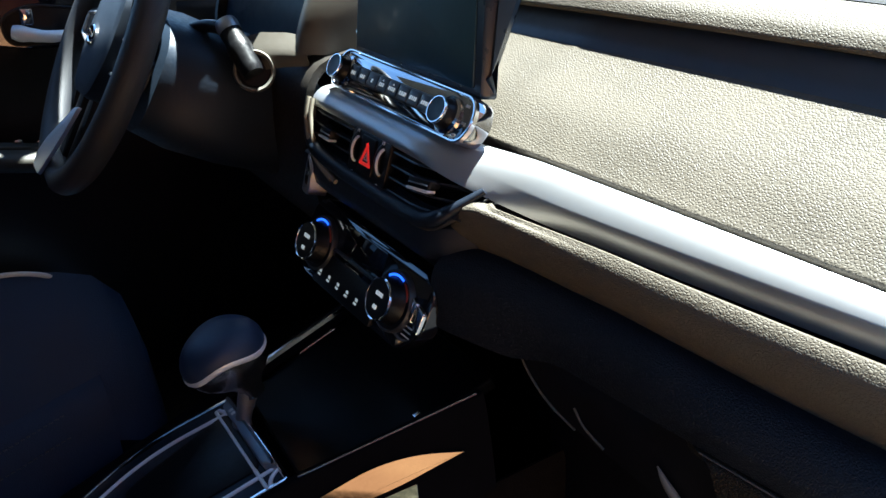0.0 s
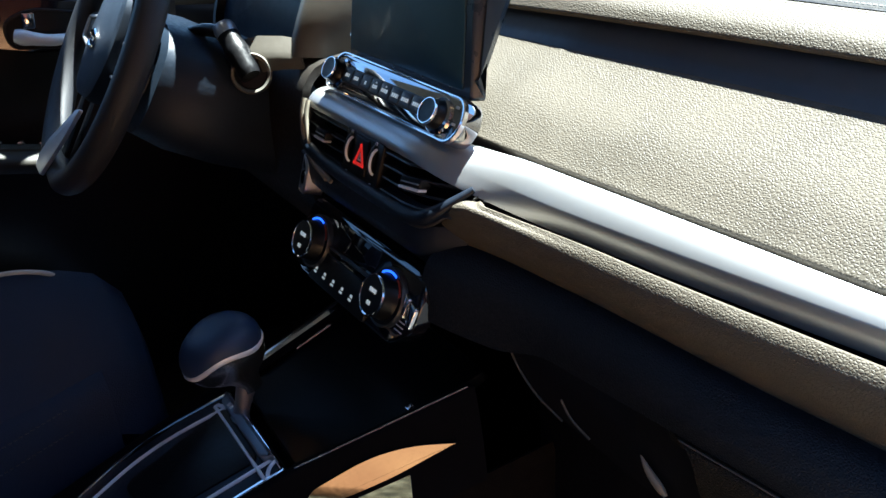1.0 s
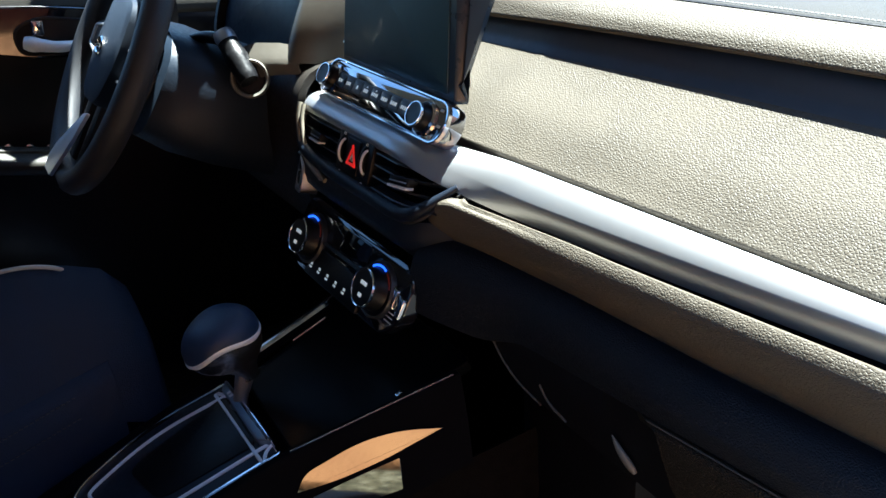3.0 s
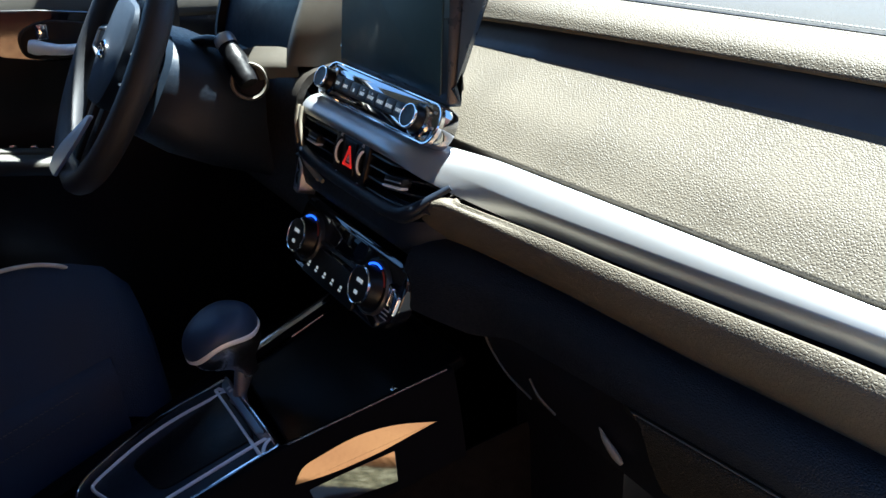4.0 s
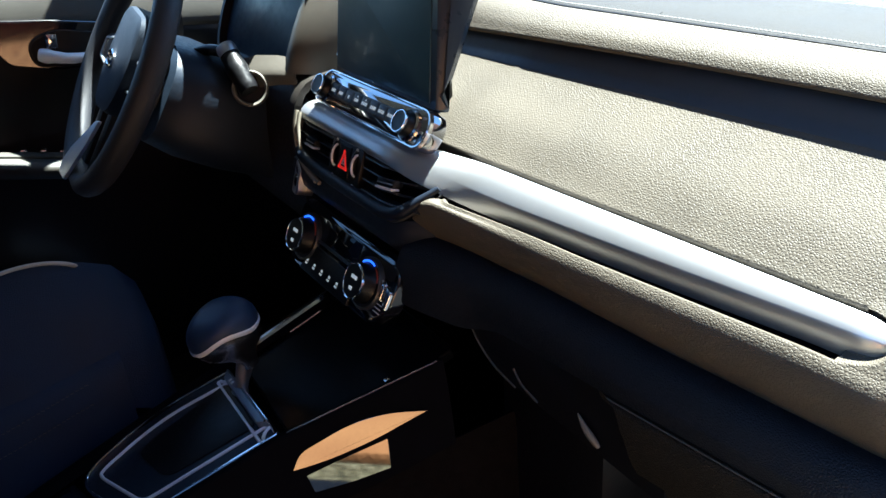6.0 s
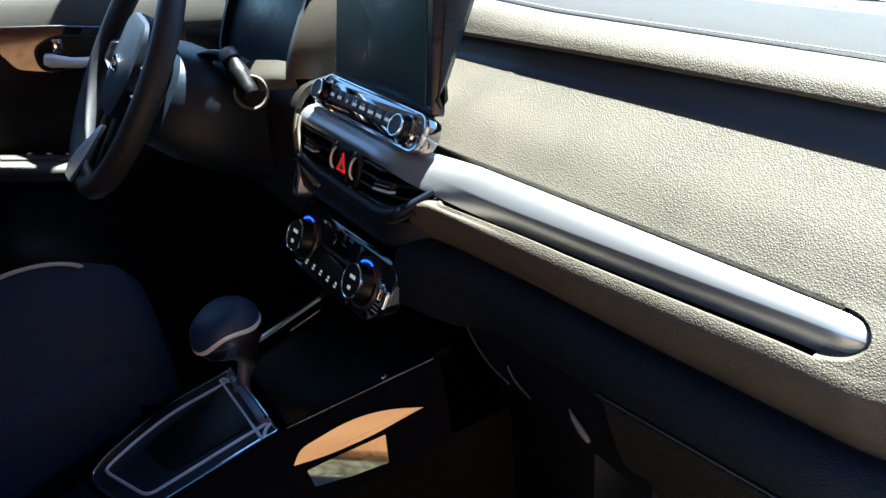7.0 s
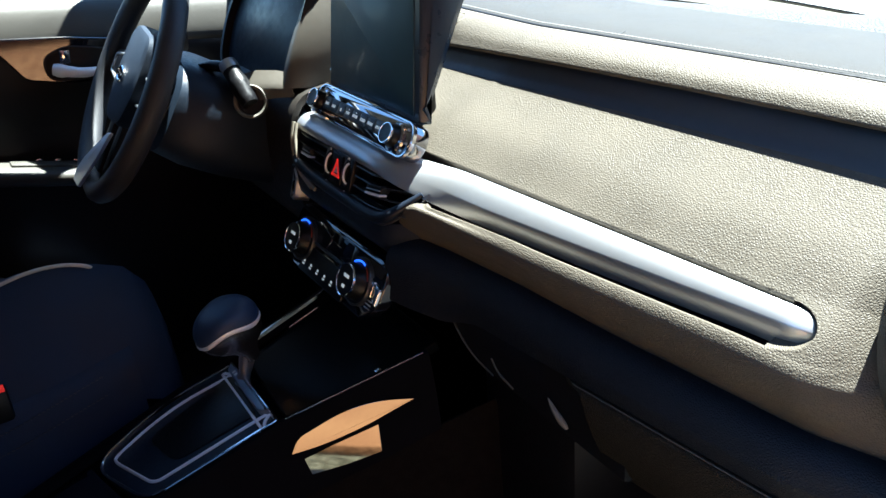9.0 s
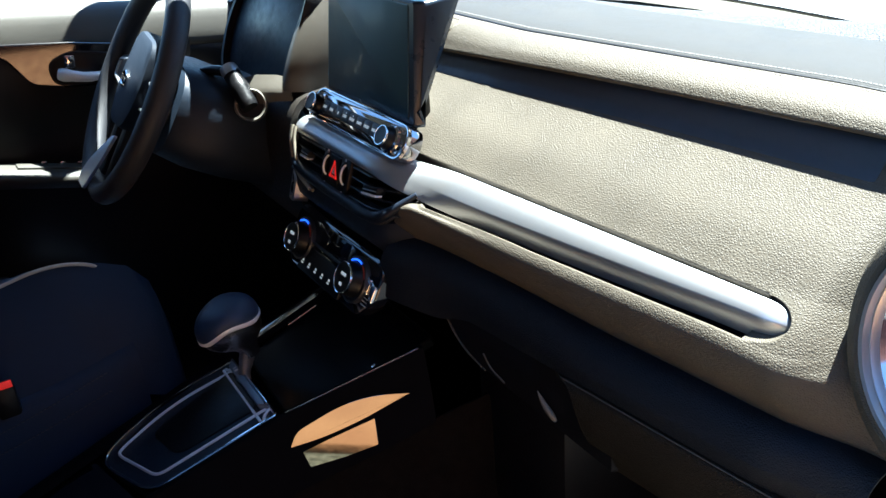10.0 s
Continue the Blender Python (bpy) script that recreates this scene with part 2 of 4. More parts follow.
    return out


def inset(outline, d):
    """The outline drawn in by d."""
    count, out = len(outline), []
    area = sum(outline[i - 1].x * outline[i].y - outline[i].x * outline[i - 1].y for i in range(count))
    sign = 1 if area > 0 else -1
    for i in range(count):
        a, b = outline[i - 1], outline[(i + 1) % count]
        t = (b - a)
        if t.length < 1e-9:
            out.append(outline[i].copy())
            continue
        t.normalize()
        out.append(outline[i] + Vector((-t.y, t.x)) * d * sign)
    return out


def plate(plane, outline, low, high, bevel=0.0015):
    """A slab on a plane, from n = low to n = high, its front edge rounded."""
    rows = [[plane.at(p.x, p.y, low) for p in outline], [plane.at(p.x, p.y, high - bevel) for p in outline],
            [plane.at(p.x, p.y, high - bevel * 0.3) for p in inset(outline, bevel * 0.3)], [plane.at(p.x, p.y, high) for p in inset(outline, bevel)]]
    return loft(rows, closed=True, caps=True)


def rim(plane, outline, low, high, width, bevel=0.001):
    """A raised frame along an outline, of that width, with rounded edges."""
    inner = inset(outline, width)
    rows = [[plane.at(p.x, p.y, low) for p in outline], [plane.at(p.x, p.y, high - bevel) for p in outline],
            [plane.at(p.x, p.y, high) for p in inset(outline, bevel)], [plane.at(p.x, p.y, high) for p in inset(outline, width - bevel)],
            [plane.at(p.x, p.y, high - bevel) for p in inner], [plane.at(p.x, p.y, low) for p in inner]]
    return loft(rows, closed=True)


def lathe(plane, u, v, profile, seg=32, squash=1.0):
    """Turned about the plane's normal at (u, v): rows of (radius, n)."""
    rows = [[plane.at(u + r * math.cos(k * 2 * math.pi / seg), v + r * squash * math.sin(k * 2 * math.pi / seg), n) for k in range(seg)] for r, n in profile]
    return loft(rows, closed=True, caps=True)


def circle(u, v, r, seg=32, squash=1.0):
    return [Vector((u + r * math.cos(k * 2 * math.pi / seg), v + r * squash * math.sin(k * 2 * math.pi / seg))) for k in range(seg)]


def rect(u0, v0, u1, v1, r=0.002, steps=4):
    return rounded([(u0, v0), (u1, v0), (u1, v1), (u0, v1)], r, steps)


def joined(*pieces):
    bm = bmesh.new()
    for p in pieces:
        me = bpy.data.meshes.new("joint")
        p.to_mesh(me)
        p.free()
        bm.from_mesh(me)
        bpy.data.meshes.remove(me)
    return bm


def ease(a, b, x):
    t = max(0.0, min(1.0, (x - a) / (b - a)))
    return t * t * (3 - 2 * t)


def word(plane, u, v, width, height, n, seed):
    """Writing too small to read: a row of upright bars of its size."""
    rnd = random.Random(seed)
    pieces, at = [], u - width
    while at < u + width - height * 0.25:
        w = height * rnd.uniform(0.45, 0.75)
        pieces.append(plate(plane, rect(at, v - height / 2 * rnd.uniform(0.85, 1.0), min(at + w, u + width), v + height / 2, height * 0.1, 2), n - 0.001, n, 0.0001))
        at += w + height * 0.22
    return joined(*pieces)


def steps(a, b, count):
    return [a + (b - a) * i / (count - 1) for i in range(count)]


# ---------------------------------------------------------------- outside: ground and distance
def ground_material():
    m = material("sunlit_asphalt", (0.08, 0.08, 0.08), 0.95)
    v = coords(m)
    big, fine = noise_of(m, v, 0.5, 5), noise_of(m, v, 30, 4)
    n, l = m.node_tree.nodes, m.node_tree.links
    mix = n.new("ShaderNodeMath")
    mix.operation = "MULTIPLY_ADD"
    l.new(fine.outputs["Fac"], mix.inputs[0])
    mix.inputs[1].default_value = 0.5
    l.new(big.outputs["Fac"], mix.inputs[2])
    l.new(ramp_of(m, mix.outputs["Value"], [(0.45, (0.010, 0.010, 0.011)), (0.8, (0.022, 0.022, 0.023))]), shader(m).inputs["Base Color"])
    l.new(bump_of(m, fine.outputs["Fac"], 0.02), shader(m).inputs["Normal"])
    return m


def dry_grass_material():
    m = material("dry_grass", (0.3, 0.26, 0.14), 0.95)
    v = coords(m, (1, 0.35, 1))
    fine = noise_of(m, v, 55, 4, 0.7)
    l = m.node_tree.links
    l.new(ramp_of(m, fine.outputs["Fac"], [(0.38, (0.03, 0.03, 0.015)), (0.5, (0.15, 0.13, 0.07)), (0.62, (0.34, 0.31, 0.20))]), shader(m).inputs["Base Color"])
    l.new(bump_of(m, fine.outputs["Fac"], 0.03), shader(m).inputs["Normal"])
    return m


def clay_material():
    m = material("terracotta_clay", (0.6, 0.27, 0.1), 0.9)
    v = coords(m)
    big, fine = noise_of(m, v, 3, 4), noise_of(m, v, 60, 3)
    l = m.node_tree.links
    l.new(ramp_of(m, big.outputs["Fac"], [(0.3, (0.35, 0.15, 0.055)), (0.7, (0.46, 0.215, 0.08))]), shader(m).inputs["Base Color"])
    l.new(bump_of(m, fine.outputs["Fac"], 0.006), shader(m).inputs["Normal"])
    return m


def brown_clay_material():
    m = material("streaked_brown_clay", (0.35, 0.16, 0.07), 0.9)
    v = coords(m, (1.5, 8.0, 1))
    big = noise_of(m, v, 3.0, 5, 0.65)
    l = m.node_tree.links
    l.new(ramp_of(m, big.outputs["Fac"], [(0.36, (0.10, 0.035, 0.015)), (0.5, (0.30, 0.13, 0.05)), (0.62, (0.48, 0.25, 0.11))]), shader(m).inputs["Base Color"])
    return m


BROWN_CLAY = brown_clay_material()
GROUND, GRASS, CLAY = ground_material(), dry_grass_material(), clay_material()
bm = bmesh.new()
bmesh.ops.create_grid(bm, x_segments=40, y_segments=40, size=400)
ground = tagged(part("ground", bm, GROUND), "grey asphalt round the parked car", "ground", kind="structure")
grass = tagged(part("grass_verge", box((1.07, -1.4, 0.01), (0.60, 2.3, 0.03), 0.005), GRASS), "strip of dry yellow grass beside the car", "grass", kind="stuff")
for x0, x1, y0, y1 in ((1.40, 2.8, -1.7, -0.66), (3.2, 4.8, -1.9, -0.5)):
    tagged(part("pavement", box(((x0 + x1) / 2, (y0 + y1) / 2, 0.02), (x1 - x0, y1 - y0, 0.05), 0.01), CLAY if x0 < 3 else BROWN_CLAY), "orange terracotta pavement in full sun, laid for its reflection", "pavement", kind="structure")
pale = varied(material("pale_concrete", (0.27, 0.265, 0.25)), (0.27, 0.265, 0.25), 0.12, 2, 0.9, bump=0.004)
tagged(part("pavement", box((-6.2, 1.0, 0.01), (9.6, 22.0, 0.04), 0.01), pale), "pale sunlit concrete apron", "pavement", kind="structure")
straw = varied(material("straw_coloured_ground", (0.24, 0.21, 0.13)), (0.24, 0.21, 0.13), 0.35, 9, 0.95, bump=0.02)
tagged(part("dry_verge", box((3.0, 8.5, 0.02), (8.5, 11.0, 0.05), 0.01), straw), "straw-coloured dry ground ahead of the car", "ground", kind="structure")
tagged(part("sky_stop_wall", box((5.0, -1.0, 2.15), (0.25, 16.0, 4.3), 0.03), varied(material("dark_red_render", (0.10, 0.03, 0.022)), (0.10, 0.03, 0.022), 0.3, 3, 0.9, bump=0.004)), "unseen dark red rendered wall, its height set to hold back skylight", "wall", kind="structure")

tagged(part("gate_post", box((-6.1, 1.95, 1.1), (0.32, 0.32, 2.2), 0.03), varied(material("red_brown_post_paint", (0.16, 0.05, 0.035)), (0.16, 0.05, 0.035), 0.25, 4, 0.8, bump=0.003)), "reddish-brown post standing on the concrete", "post")

# ---------------------------------------------------------------- the car's shell
car = thing("car_body", (0, -0.6, 0), "pale car body with its cloth roof lining and open passenger side", "car")


def shell_sheet(name, rows, mat, depth, label=""):
    return part(name, solid(loft(rows), depth), mat, car, label)


HEAD_Y = 0.000           # the windscreen's upper edge
roof_rows = []
for x in steps(-0.60, 0.60, 61):
    bow = 1.44 - 0.12 * (x / 0.6) ** 2 * 0.6
    lead = HEAD_Y - 0.01 * (x / 0.6) ** 2
    roof_rows.append([(x, y, bow - 0.05 * max(0, (y + 0.3) / 0.4) ** 2 - 0.02 * max(0, (-0.6 - y)) ** 2) for y in steps(lead, -2.0, 12)])
shell_sheet("roof", roof_rows, HEADLINER, 0.03, "grey cloth headliner")
for side in (-1, 1):
    part("a_pillar", tube(smooth_path([(side * 0.655, HEAD_Y - 0.05, 1.36), (side * 0.83, 0.22, 1.20), (side * 0.85, 0.60, 0.96)], 6), 0.035, 10, 0.7), DARK, car)
    part("roof_rail", tube(smooth_path([(side * 0.60, HEAD_Y - 0.03, 1.365), (side * 0.605, -0.6, 1.375), (side * 0.60, -1.5, 1.34), (side * 0.56, -2.0, 1.25)], 6), 0.04, 10, 0.8), HEADLINER, car)
    part("b_pillar", tube(smooth_path([(side * 0.61, -0.78, 1.37), (side * 0.68, -0.74, 1.0), (side * 0.73, -0.71, 0.6), (side * 0.75, -0.71, 0.22)], 5), [0.05] * 15 + [0.06], 10, 1.0), DARK, car)
    part("hinge_pillar", box((side * 0.745, 0.51, 0.56), (0.10, 0.40, 0.74), 0.02), DARK, car)
    part("sill", box((side * 0.76, -0.3, 0.14), (0.14, 2.2, 0.14), 0.03), DARK, car)
    part("rear_side", box((side * 0.74, -1.50, 0.62), (0.06, 1.5, 0.80), 0.03), DARK, car)
    part("rear_window", loft([[(side * 0.74, y, 1.0), (side * 0.69, y, 1.18), (side * 0.62, y, 1.35)] for y in steps(-2.1, -0.78, 6)]), TINT, car, "dark tinted rear side window")
part("floor_pan", box((0, -0.6, 0.20), (1.40, 2.9, 0.06), 0.01), CARPET, car, "dark carpeted floor")
part("firewall", box((0, 0.72, 0.52), (1.46, 0.05, 0.70), 0.01), CARPET, car)
part("toe_board", solid(loft([[(x, 0.30, 0.235), (x, 0.50, 0.28), (x, 0.69, 0.48)] for x in (-0.68, 0.68)]), 0.02), CARPET, car)
part("rear_bench", joined(box((0, -1.45, 0.48), (1.30, 0.5, 0.28), 0.06, None, 4), box((0, -1.78, 0.80), (1.30, 0.18, 0.62), 0.07, Matrix.Rotation(radians(-16), 3, "X"), 4)), SEAT, car, "dark rear bench seat")
part("parcel_shelf", box((0, -2.05, 0.92), (1.36, 0.36, 0.05), 0.01), DARK, car)
part("rear_screen", loft([[(x, -2.22, 0.95), (x * 0.9, -2.12, 1.15), (x * 0.8, -1.98, 1.38)] for x in steps(-0.72, 0.72, 6)]), TINT, car, "dark tinted rear window")
part("rear_panel", box((0, -2.22, 0.60), (1.44, 0.05, 0.72), 0.01), DARK, car)
part("bonnet", solid(loft([[(x, y, 0.93 - 0.10 * ((y - 0.75) / 0.9) ** 2 - 0.10 * (x / 0.75) ** 2) for y in steps(0.755, 1.75, 8)] for x in steps(-0.80, 0.80, 11)]), 0.01), PAINT, car, "pale painted bonnet")
part("cowl", solid(loft([[(x, y, 0.930 - 0.10 * (x / 0.75) ** 2) for y in steps(0.66, 0.75, 3)] for x in steps(-0.75, 0.75, 11)]), 0.01), varied(material("dusty_cowl_plastic", (0.055, 0.05, 0.034)), (0.055, 0.05, 0.034), 0.2, 20, 0.8), car, "dusty cowl below the windscreen")
rows = []
for x in steps(-0.19, 0.60, 17):
    front, out = 0.157 + 0.14 * max(0.0, x - 0.05), 0.09 * (0.60 - x) / 0.79
    rows.append([(x - out, -0.02, 1.378), (x - out * 0.9, 0.045, 1.348), (x - out * 0.2, (0.045 + front) / 2, 1.312), (x, front, 1.278)])
part("sun_stop", solid(loft([smooth_path(r, 3) for r in rows]), 0.014), HEADLINER, car, "unseen sun blocker shaped as half-folded cloth visors")
screen_rows = [[Vector((x * 0.97, HEAD_Y - 0.03 * (x / 0.6) ** 2, 1.385 - 0.06 * (x / 0.6) ** 2)).lerp(Vector((x * 1.18, 0.66 - 0.12 * (x / 0.6) ** 2, 0.955)), t) for t in steps(0, 1, 8)] for x in steps(-0.6, 0.6, 11)]
ws = part("windscreen", loft(screen_rows), GLASS, car, "clear windscreen glass")
ws.visible_shadow = False
frit = [[Vector((x * 1.18, 0.66 - 0.12 * (x / 0.6) ** 2, 0.955)).lerp(Vector((x * 1.17, 0.653 - 0.12 * (x / 0.6) ** 2, 0.960)), t) + Vector((0, -0.004, -0.002)) for t in (0, 0.5, 1)] for x in steps(-0.6, 0.6, 17)]
part("windscreen_seal", solid(loft(frit), 0.002), BLACK, car, "black lower windscreen edge")

# ---------------------------------------------------------------- dashboard
dash = thing("dashboard", (0.1, 0.2, 0.85), "grey grained vinyl dashboard with a satin silver trim strip", "dashboard")


def dash_y(x):
    return 0.046 + 0.15 * max(0.0, x - 0.113)


def dash_z(x):
    return 0.859 - 0.045 * max(0.0, x - 0.113)


def on_dash(x, w, z):
    """A place on the passenger's side: w ahead of the trim's upper edge and z above it."""
    return Vector((x, dash_y(x) + w, dash_z(x) + z))


def swell(x):
    """How far the fascia sinks into the crease beside the round vent."""
    return ease(0.620, 0.705, x)


def level(x):
    """The upper pad keeps nearly level while the strip below it falls."""
    return -0.012 + 0.018 * max(0.0, min(1.0, (x - 0.113) / 0.42))


def nose(x):
    """The brow's nose climbs a little towards the door."""
    d = min(x, 0.62) - 0.30
    return 0.048 * d - 0.03 * d * d


def pad_rows(profile, xs):
    line = smooth_path([(0, w, z) for w, z in profile], 4)
    rows = []
    for x in xs:
        row = []
        for p in line:
            up = ease(0.118, 0.140, p.z)
            row.append(on_dash(x, p.y, p.z + nose(x) * (1 - up) + level(x) * up))
        rows.append(row)
    return rows


XS = steps(-0.72, 0.74, 60)
upper = [(0.142, 0.1055), (0.133, 0.1070), (0.1250, 0.1092), (0.1208, 0.1130), (0.1235, 0.1182), (0.130, 0.1263), (0.140, 0.1331), (0.150, 0.1373), (0.160, 0.1400), (0.172, 0.1415)]
part("upper_pad", solid(loft(pad_rows(upper, XS)), 0.012), PAD, dash, "sunlit grey grained vinyl pad")
top = [(0.172, 0.1425), (0.178, 0.1445), (0.21, 0.148), (0.28, 0.147), (0.36, 0.138)]
part("top_cover", solid(loft(pad_rows(top, XS)), 0.012), TOP, dash, "smooth pale grey dash top")


def rear_edge(x):
    return Vector((x, min(0.50 + 0.2 * x, 0.625 - 0.12 * (x / 0.7) ** 2), 0.955 + 0.05 * x))


back_rows = [[on_dash(x, 0.361, 0.137 + level(x)).lerp(rear_edge(x), t) + Vector((0, 0, 0.006 * math.sin(math.pi * t) - 0.0125)) for t in steps(0, 1, 7)] for x in XS]
part("defroster_edge", solid(loft(back_rows), 0.012), SPECKLE, dash, "coarse speckled strip below the windscreen")
# double seam: paired rows of short stitches
seam = bmesh.new()
for row in (0.1665, 0.1775):
    x = -0.70
    while x < 0.73:
        high = (0.1418 if row < 0.17 else 0.1452) + level(x)
        a, b = on_dash(x, row, high), on_dash(x + 0.0034, row, high)
        way, up = (b - a) / 2, Vector((0, 0.0, 0.0006))
        side = Vector((0, 0.0005, 0))
        vs = [seam.verts.new(q) for q in (a - side, b - side, b + side, a + side, a + way * 0.4 + up, b - way * 0.4 + up)]
        for face in ((0, 1, 5, 4), (2, 3, 4, 5), (1, 2, 5), (3, 0, 4)):
            seam.faces.new([vs[i] for i in face])
        x += 0.0048
part("stitching", seam, THREAD, dash, "grey double stitching")

part("seam_groove", loft([[on_dash(x, 0.1712, 0.1424 + level(x)), on_dash(x, 0.1722, 0.1429 + level(x)), on_dash(x, 0.1738, 0.1433 + level(x))] for x in XS]), BLACK, dash, "dark gap along the seam")
for k in range(7):
    x = 0.560 + 0.0085 * k
    a = on_dash(x, 0.196, 0.1482 + level(x))
    part("mark", box(a, (0.0022, 0.010, 0.0006), 0.0002, Matrix.Rotation(radians(-35), 3, "Z"), 1), BLACK, dash)
# small scuffs on the vinyl and the outlined cover beside the screen
for a, b in (((0.417, 0.1655, 0.9005), (0.416, 0.1745, 0.9060)), ((0.530, 0.1605, 0.8815), (0.532, 0.1615, 0.8818)), ((0.239, 0.243, 0.9915), (0.237, 0.253, 0.9932)), ((0.342, 0.229, 0.9815), (0.349, 0.229, 0.9814))):
    part("scuff", tube([a, b], 0.00025, 6), BUTTON, dash)
part("cover_edge", tube([on_dash(x, w, z + level(x) + 0.001) for x, w, z in ((-0.075, 0.162, 0.1395), (-0.022, 0.159, 0.1387), (-0.014, 0.153, 0.1368), (-0.018, 0.138, 0.130), (-0.024, 0.127, 0.120))], 0.0009, 8), BEIGE, dash, "raised edge of a cover beside the screen")
# the fascia panel that slopes up from the trim
PX = steps(-0.17, 0.588, 60)
panel = [(0.016, -0.022), (0.010, -0.010), (0.0045, 0.0005), (0.010, 0.007), (0.042, 0.0345), (0.080, 0.0590), (0.104, 0.0745), (0.1185, 0.0865), (0.130, 0.101)]


def panel_rows(profile, xs):
    line = smooth_path([(0, w, z) for w, z in profile], 4)
    rows = []
    for x in xs:
        s = swell(x)
        rows.append([on_dash(x, p.y + s * (0.030 + 0.05 * (1 - p.z / 0.093)), p.z - s * 0.022 + nose(x) * min(1.0, 0.65 * max(0.0, p.z) / 0.075)) for p in line])
    return rows


part("fascia_panel", solid(loft(panel_rows(panel, PX)), 0.01), PAD, dash, "sunlit grey grained fascia")
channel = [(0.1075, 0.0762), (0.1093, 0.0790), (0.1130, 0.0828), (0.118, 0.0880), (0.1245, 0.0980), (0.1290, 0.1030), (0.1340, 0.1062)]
part("channel_shade", solid(loft(panel_rows(channel, PX + [0.594, 0.600, 0.605])), 0.002), SHADE_BLUE, dash, "smooth slate-blue sheet painting the shade under the brow")


# the silver strip: a bright upper face, a crease and a lower face; a ledge below the radio at its left, rounded off at its right end
def low_edge(x, flare=0.036):
    """The strip's lower edge on the passenger's side: w, z."""
    t = max(0.0, min(1.0, (x - 0.12) / 0.44))
    w = -0.013 - flare * (1 - t) ** 2.6
    return w, -0.0655 + 0.0185 * t - 0.73 * w


TRIM_END = 0.617
STRIP_END = TRIM_END + 0.0022


def trim_section(x):
    grow = math.sqrt(max(0.0, 1 - max(0.0, (x - (STRIP_END - 0.030)) / 0.030) ** 2))
    w, z = low_edge(x, 0.014)
    z += 0.006 + 0.008 * (1 - ease(0.125, 0.25, x))
    share = 0.57 - 0.20 * max(0.0, min(1.1, (x - 0.12) / 0.44)) ** 2
    crease = (share * w - 0.0112, share * z - 0.0015)
    d = (crease[1] - crease[0] - 0.006) / 1.675
    crease = (crease[0] + d, crease[1] - 0.675 * d)
    foot = min(low_edge(x, 0.030)[0] + 0.001, crease[0] + 0.0025)
    shape = [(0.006, -0.004), (-0.001, 0.0), (-0.007, -0.001), ((crease[0] - 0.007) / 2, (crease[1] - 0.001) / 2), (crease[0] + 0.0009, crease[1] + 0.0013), (crease[0] + 0.0, crease[1] - 0.0011),
             ((crease[0] + foot) / 2 - 0.0006, (crease[1] + z) / 2), (foot, z - 0.0036), (w + 0.010, z)]
    mid = (z - 0.004) / 2
    side = [on_dash(x, 0.006 + (a - 0.006) * (0.35 + 0.65 * grow), mid + (b - mid) * max(grow, 0.02)) for a, b in shape]
    ledge = [Vector((x, a, b)) for a, b in ((0.020, 0.864), (0.006, 0.8655), (-0.002, 0.865), (-0.009, 0.862), (-0.0150, 0.857), (-0.0165, 0.8535), (-0.0165, 0.850), (-0.0155, 0.847), (-0.004, 0.846))]
    over, under = ease(0.060, 0.185, x), ease(0.070, 0.190, x)
    left = ease(-0.158, -0.140, x)
    ledge = [Vector((p.x, 0.016 + (p.y - 0.016) * (0.4 + 0.6 * left), 0.856 + (p.z - 0.856) * (0.5 + 0.5 * left))) for p in ledge]
    return [a.lerp(b, over + (under - over) * i / 8) for i, (a, b) in enumerate(zip(ledge, side))]


trim_xs = steps(-0.158, -0.135, 6) + steps(-0.12, STRIP_END - 0.032, 44) + [STRIP_END - 0.030 * (1 - math.sin(k * math.pi / 2 / 12)) for k in range(13)]
part("trim_strip", loft([trim_section(x) for x in trim_xs]), SILVER, dash, "satin silver trim strip", sharp=38)
part("trim_groove", loft([[on_dash(x, 0.005, 0.002), on_dash(x, 0.010, -0.004), on_dash(x, 0.010, -0.03), on_dash(x, low_edge(x, 0.014)[0] + 0.012, low_edge(x, 0.014)[1] + 0.004), on_dash(x, low_edge(x, 0.014)[0] - 0.001, low_edge(x, 0.014)[1] - 0.0025)] for x in steps(0.13, 0.585, 24)]), BLACK, dash)

# the grained pad below the strip; its near end is cut along the vents' slanting edge
def pad_foot(x):
    return -0.091 - 0.010 * ease(0.26, 0.46, x)


def lower_section(x):
    w, z = low_edge(x)
    inner, deep = low_edge(x, 0.014)
    w -= 0.0025 + 0.0085 * ease(0.17, 0.36, x)
    foot = pad_foot(x)
    rise = ease(0.165, 0.32, x)
    shape = [(min(inner + 0.006, w + 0.008), deep - 0.003 - 0.006 * (1 - rise)), (w - 0.0050, z - 0.0006 + 0.0064 * rise), (w - 0.0098, z - 0.0026 + 0.0062 * rise), (w - 0.0140, z - 0.0025), (w - 0.0162, z - 0.0115), (w - 0.0112, (z - 0.0160 + foot + 0.008) / 2), (w - 0.0005, foot + 0.008), (w + 0.0035, foot - 0.001), (w + 0.007, foot - 0.006), (-0.010, foot - 0.008)]
    line = smooth_path([(0, a, b) for a, b in shape], 3)
    s = swell(x)
    return [on_dash(x, p.y + 0.070 * s * (1 - 0.8 * ease(0.25, 0.75, i / 27)), p.z) for i, p in enumerate(line)]


def lower_rows():
    rows = []
    for k in range(49):
        u = k / 48
        row = []
        for i in range(28):
            start = 0.170 - 0.056 * min(1.0, i / 17) ** 1.7
            x = start + (0.588 - start) * u ** 1.2
            p = Vector(lower_section(x)[i])
            p.y += 0.010 * max(0.0, 1 - (x - start) / 0.008) ** 2 * min(1.0, i / 6)
            row.append(p)
